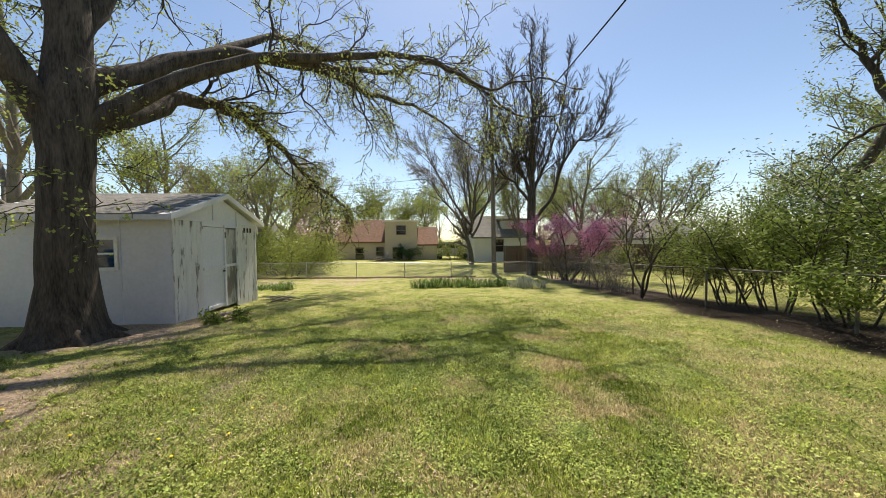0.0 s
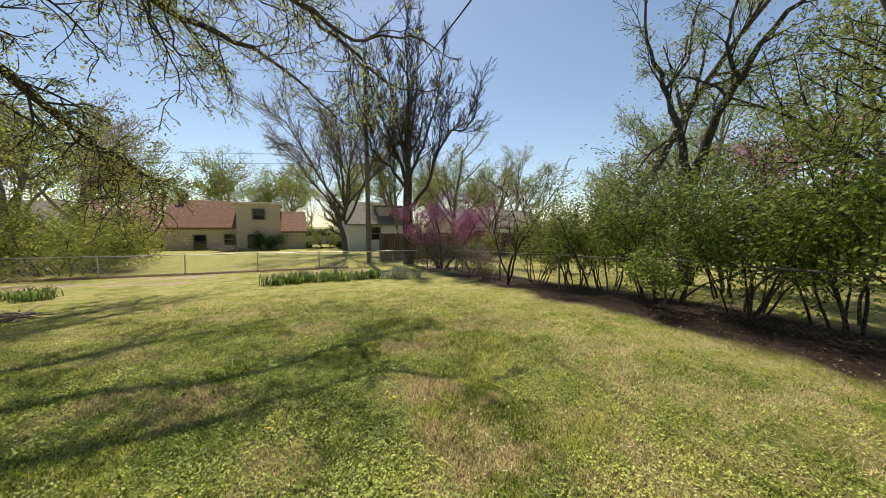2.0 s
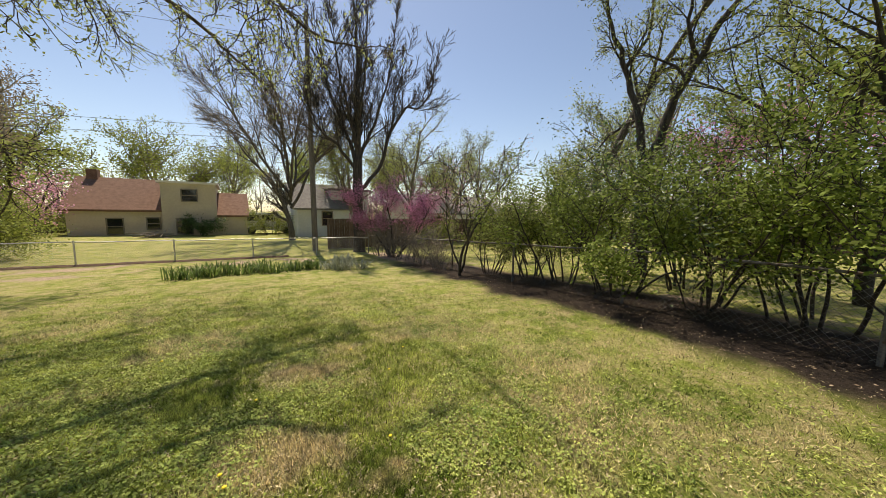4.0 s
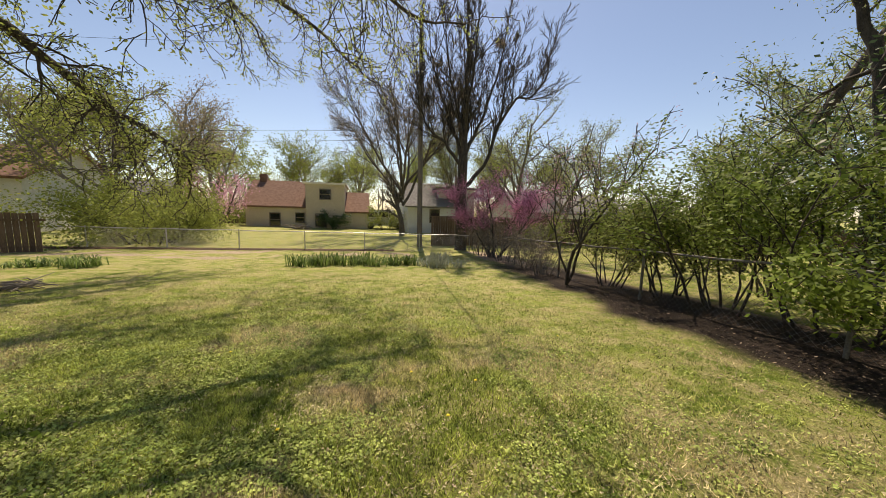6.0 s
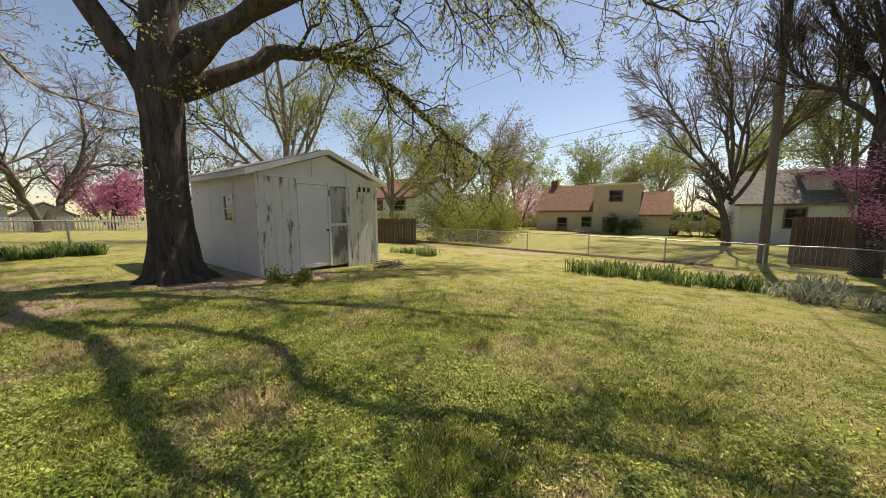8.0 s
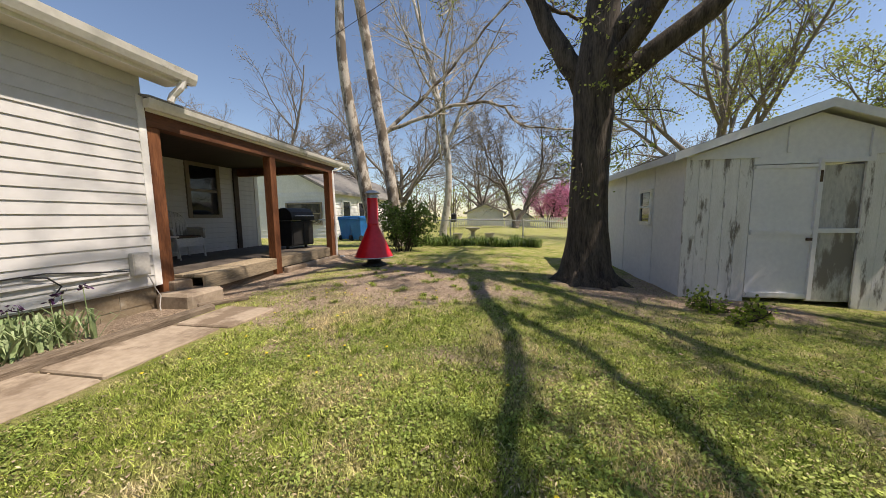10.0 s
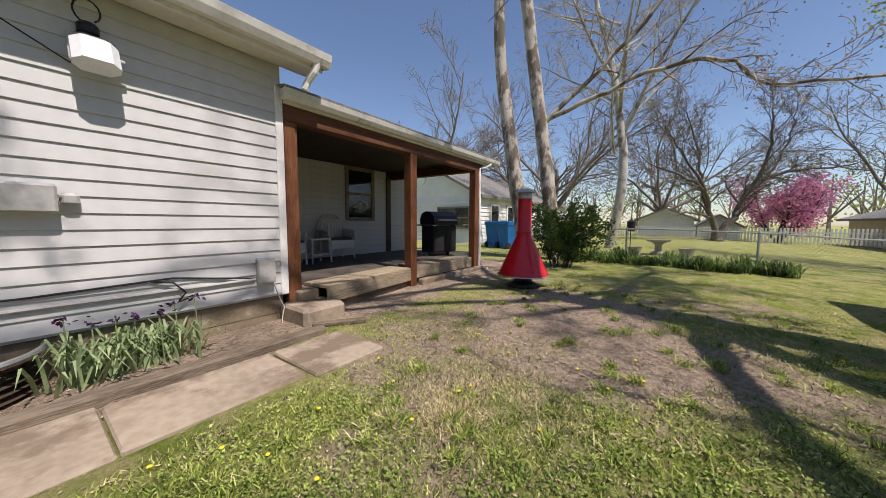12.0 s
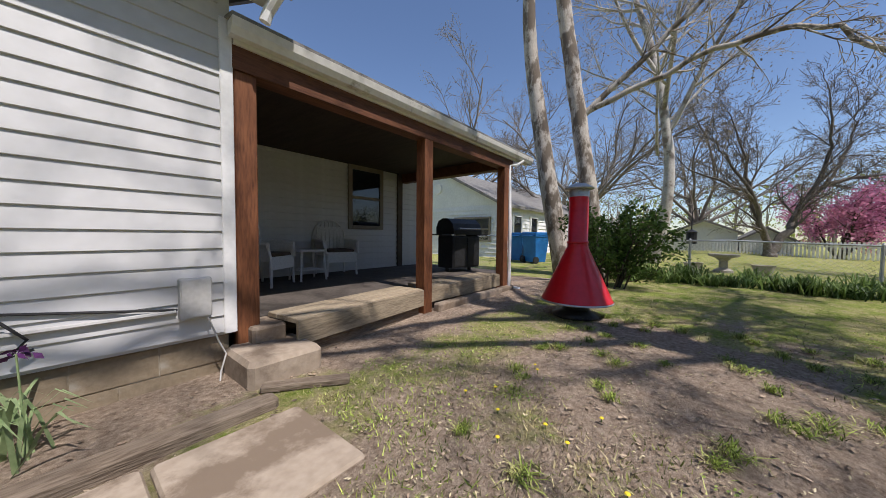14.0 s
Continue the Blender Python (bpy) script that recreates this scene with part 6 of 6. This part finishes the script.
# ---- garden pieces past the side fence ----
bb = thing("stone_birdbath", "low grey stone birdbath and pots past the side fence", "birdbath", (-12.6, 2.6, gz(-12, 2.6)))
part("pedestal", Mesh().lathe((0, 0, 0), [(0.2, 0), (0.2, 0.06), (0.09, 0.12), (0.09, 0.3), (0.16, 0.36)], 16), M_STONE, bb)
part("basin", Mesh().lathe((0, 0, 0), [(0.12, 0.36), (0.3, 0.42), (0.32, 0.47), (0.26, 0.45), (0.0, 0.42)], 20), M_STONE, bb)
for x, y in ((-12.3, 2.0), (-12.4, 3.3)):
    pt_ = thing("stone_pot", "weathered grey stone planter", "planter", (x, y, gz(-12, y)), "garden planters")
    part("bowl", Mesh().lathe((0, 0, 0), [(0.14, 0), (0.2, 0.22), (0.22, 0.25), (0.18, 0.25), (0.15, 0.2), (0, 0.18)], 16), M_STONE, pt_)
bf = thing("bird_feeder", "dark lantern bird feeder on a shepherd hook", "feeder", (-11.5, 1.95, gz(-11.5, 1.95)))
part("hook", Mesh().tube([(0, 0, -0.05), (0, 0, 1.5), (0.05, 0.05, 1.6), (0.12, 0.12, 1.58), (0.14, 0.14, 1.45)], (0.012,) * 5, 6), M_BLACK, bf)
part("feeder", Mesh().lathe((0.0, 0.0, 0.75), [(0.0, 0), (0.11, 0.0), (0.11, 0.26), (0.13, 0.28), (0.0, 0.36)], 12), M_BLACK, bf)

# ---- ground cover ----
rng = random.Random(77)
nrng = np.random.default_rng(77)
ZG = np.array([p[2] for p in vs]).reshape(len(gy), nx)
CG = np.array([max(s_ * 1.15, mould_shade_amount(p[0], p[1]) * 1.3) for s_, p in zip(soil, vs)]).reshape(len(gy), nx)
PATCH = nrng.random((400, 400))


def on_grid(g, ax, ay, x, y):
    i, j = np.clip(np.searchsorted(ax, x) - 1, 0, len(ax) - 2), np.clip(np.searchsorted(ay, y) - 1, 0, len(ay) - 2)
    u, v = (x - ax[i]) / (ax[i + 1] - ax[i]), (y - ay[j]) / (ay[j + 1] - ay[j])
    return g[j, i] * (1 - u) * (1 - v) + g[j, i + 1] * u * (1 - v) + g[j + 1, i] * (1 - u) * v + g[j + 1, i + 1] * u * v


def patch(x, y, size):
    ax = np.arange(400) * size
    return on_grid(PATCH, ax, ax, (x + 40) % (399 * size), (y + 40) % (399 * size))


def near_walk(n, wide):
    """Points scattered over the lawn, thickest along the line walked."""
    c = np.array([(0.3, 1.2), (1.2, 2.2), (2.0, 3.0), (1.0, 4.2), (-1.0, 3.4), (-2.3, 1.9), (1.8, 4.6), (0.0, 5.5)])[nrng.integers(0, 8, n)]
    r, a = np.abs(nrng.normal(0, wide, n)), nrng.uniform(0, 2 * math.pi, n)
    x, y = c[:, 0] + r * np.cos(a), c[:, 1] + r * np.sin(a)
    ok = (y > 0.05) & (x < 6.4) & (x > -9.5) & (y < 15) & ~((x > SB) & (x < SX) & (y > SY0) & (y < SY1)) & ~((x > -2.85) & (x < 1.7) & (y < 0.95))
    return x[ok], y[ok]


def facets(name, material, corners, label, category):
    """Many separate small faces from an array of shape (faces, corners, 3)."""
    n, k, _ = corners.shape
    me_ = bpy.data.meshes.new(name)
    me_.vertices.add(n * k)
    me_.vertices.foreach_set("co", corners.reshape(-1))
    me_.loops.add(n * k)
    me_.loops.foreach_set("vertex_index", np.arange(n * k, dtype=np.int32))
    me_.polygons.add(n)
    me_.polygons.foreach_set("loop_start", np.arange(0, n * k, k, dtype=np.int32))
    me_.materials.append(material)
    me_.update(calc_edges=True)
    return tagged(new(name, me_), label, category, kind="stuff")


x, y = near_walk(620000, 2.6)
lush = patch(x, y, 0.3) * 0.6 + patch(x, y, 0.11) * 0.4
ok = (nrng.random(len(x)) > on_grid(CG, gx, gy, x, y)) & (lush + nrng.random(len(x)) * 0.6 > 0.55)
x, y, lush = x[ok], y[ok], lush[ok]
n = len(x)
z, b = on_grid(ZG, gx, gy, x, y), nrng.uniform(0, 2 * math.pi, n)
w, h = nrng.uniform(0.0025, 0.005, n), nrng.uniform(0.012, 0.036, n) * (0.6 + lush)
up = np.stack([x + nrng.normal(0, 0.022, n), y + nrng.normal(0, 0.022, n), z + h], 1)
dx, dy = np.cos(b) * w, np.sin(b) * w
facets("grass", M_BLADE, np.stack([np.stack([x - dx, y - dy, z - 0.004], 1), np.stack([x + dx, y + dy, z - 0.004], 1), up], 1), "short patchy spring grass mixed with clover", "grass")
cx_, cy_ = near_walk(9500, 2.8)
ok = (nrng.random(len(cx_)) > on_grid(CG, gx, gy, cx_, cy_) * 1.1) & (patch(cx_, cy_, 0.5) > 0.35)
cx_, cy_ = np.repeat(cx_[ok], 26), np.repeat(cy_[ok], 26)
n = len(cx_)
x, y = cx_ + nrng.normal(0, 0.055, n), cy_ + nrng.normal(0, 0.055, n)
ok = ~((x > -2.85) & (x < 1.7) & (y < 0.95))
x, y = x[ok], y[ok]
n = len(x)
c = np.stack([x, y, on_grid(ZG, gx, gy, x, y) + nrng.uniform(0.008, 0.032, n)], 1)
a, q = nrng.uniform(0, 2 * math.pi, n), nrng.uniform(0.005, 0.0115, n)
d = np.stack([np.cos(a), np.sin(a), nrng.normal(0, 0.35, n)], 1) * q[:, None]
e = np.stack([-np.sin(a), np.cos(a), nrng.normal(0, 0.35, n)], 1) * q[:, None] * 0.75
facets("clover", M_CLOVER, np.stack([c - d, c + e, c + d, c - e], 1), "low clover and broad-leaved weeds in the lawn", "clover")
lit = Mesh()
for i in range(27000):
    if i % 4 == 0:
        x, y = rng.uniform(4.9, 7.6), rng.uniform(0.5, 15)
    else:
        x, y = rng.gauss(-4.0, 2.2), rng.gauss(2.4, 2.2)
        if y < -0.6 or (SB < x < SX and SY0 < y < SY1):
            continue
    z = gz(x, y) + 0.012 + 0.018 * noise.noise((x * 1.3, y * 1.3, 0))
    a, s = rng.uniform(0, 6.28), 0.003 + 0.02 * rng.random() ** 4
    d, e = Vector((math.cos(a), math.sin(a), rng.uniform(-0.2, 0.3))) * s, Vector((-math.sin(a), math.cos(a), rng.uniform(-0.2, 0.3))) * s * 0.5
    c = Vector((x, y, z))
    lit.add([c - d, c + e, c + d, c - e], [(0, 1, 2, 3)])
tagged(part("leaf_litter", lit, M_LITTER), "dry brown leaf litter and wood chips on bare soil", "litter", kind="stuff")
dmesh = Mesh().lathe((0, 0, 0), [(0.0, 0.03), (0.008, 0.032), (0.012, 0.035), (0.009, 0.039), (0.0, 0.041)], 9).data("flower_head", M_YELLOW)
stem = Mesh().tube([(0, 0, -0.02), (0, 0, 0.035)], (0.003, 0.003), 4).data("stem", M_STRAP)
for i in range(46):
    x, y = (rng.uniform(-4.2, -1.0), rng.uniform(0.9, 3.0)) if i < 30 else (rng.uniform(-1.5, 4.5), rng.uniform(2.5, 6.5))
    d = thing("dandelion", "yellow dandelion flower in the lawn", "flower", (x, y, gz(x, y)), "dandelions")
    for nm, me_ in (("flower_head", dmesh), ("stem", stem)):
        o = new(nm, me_)
        o.parent = d
for k in range(110):
    x, y = rng.uniform(-6.2, -0.8), rng.uniform(0.95, 4.2)
    m = Mesh()
    strap_clump(m, (0, 0, 0), 70, rng.uniform(0.03, 0.06), rng.uniform(0.08, 0.16), 0.0026, rng, 0.9)
    tagged(part("grass_tuft", m, M_BLADE), "ragged tuft of grass on worn earth", "grass", "grass tufts").location = (x, y, gz(x, y))
x, y = near_walk(60000, 3.0)
n = len(x)
c = np.stack([x, y, on_grid(ZG, gx, gy, x, y) + 0.014], 1)
a, q = nrng.uniform(0, 2 * math.pi, n), nrng.uniform(0.004, 0.014, n)
d = np.stack([np.cos(a), np.sin(a), nrng.uniform(-0.3, 0.5, n)], 1) * q[:, None]
e = np.stack([-np.sin(a), np.cos(a), nrng.uniform(-0.4, 0.4, n)], 1) * q[:, None] * 0.32
facets("straw_litter", M_STRAW, np.stack([c - d, c + e, c + d, c - e], 1), "pale dry straw and seed husks lying in the lawn", "litter")

# ---- woods that close the view ----
for wi, (wm, lo, hi, cnt, sz) in enumerate(((M_LEAF_M, 46, 62, 70, 0.5), (M_LEAF_Y, 55, 85, 80, 0.6), (M_BUD, 50, 80, 80, 0.5))):
    w, lv = Mesh(), Mesh()
    for k in range(cnt):
        a = 2 * math.pi * (k + rng.random()) / cnt
        d = rng.uniform(lo, hi)
        bx, by = math.cos(a) * d, 8 + math.sin(a) * d
        h = rng.uniform(5.5, 9.5) * d / 60
        bz = gz(bx, by) - 0.2
        w.tube([(bx, by, bz), (bx + rng.uniform(-0.4, 0.4), by, bz + h * 0.85)], (0.2, 0.05), 5)
        for j in range(5):
            aa = rng.uniform(0, 6.28)
            w.tube([(bx, by, bz + h * 0.3), (bx + math.cos(aa) * h * 0.3, by + math.sin(aa) * h * 0.3, bz + h * rng.uniform(0.6, 0.95))], (0.09, 0.03), 4)
        blobs = [(bx + rng.gauss(0, h * 0.22), by + rng.gauss(0, h * 0.22), bz + h * rng.uniform(0.2, 0.95), h * rng.uniform(0.09, 0.2)) for _ in range(9)]
        for j in range(190):
            b = blobs[rng.randrange(9)]
            c = Vector((b[0] + rng.gauss(0, b[3]), b[1] + rng.gauss(0, b[3]), max(bz + 0.1, b[2] + rng.gauss(0, b[3] * 0.8))))
            u = Vector((rng.uniform(-1, 1), rng.uniform(-1, 1), rng.uniform(-1, 1))).normalized()
            v = u.orthogonal().normalized()
            q = sz * rng.uniform(0.35, 0.9)
            lv.add([c, c + u * q * 0.5 + v * q * 0.3, c + u * q, c + u * q * 0.5 - v * q * 0.3], [(0, 1, 2, 3)])
    wd = thing("far_woods", "distant spring woods with fresh and budding crowns", "woods", kind="stuff")
    part("trunks", w, M_BARK_G, wd)
    part("foliage", lv, wm, wd)

# ---- mulch along the back fence ----
mm_ = Mesh()
cols = 160
for i in range(cols + 1):
    x = -16 + 19.5 * i / cols
    for k, (dy, h) in enumerate(((-0.3, -0.03), (-0.14, 0.05), (0.0, 0.08), (0.16, 0.05), (0.32, -0.03))):
        mm_.v.append((x, 17.35 + dy + 0.08 * noise.noise((x * 1.3, k, 1)), gz(x, 17.35) + h + 0.03 * noise.noise((x * 3, k * 2, 4))))
mm_.f = [(i * 5 + k, (i + 1) * 5 + k, (i + 1) * 5 + k + 1, i * 5 + k + 1) for i in range(cols) for k in range(4)]
tagged(part("mulch_strip", mm_, M_MULCH), "low ridge of brown leaf mulch along the back fence", "mulch", kind="stuff")
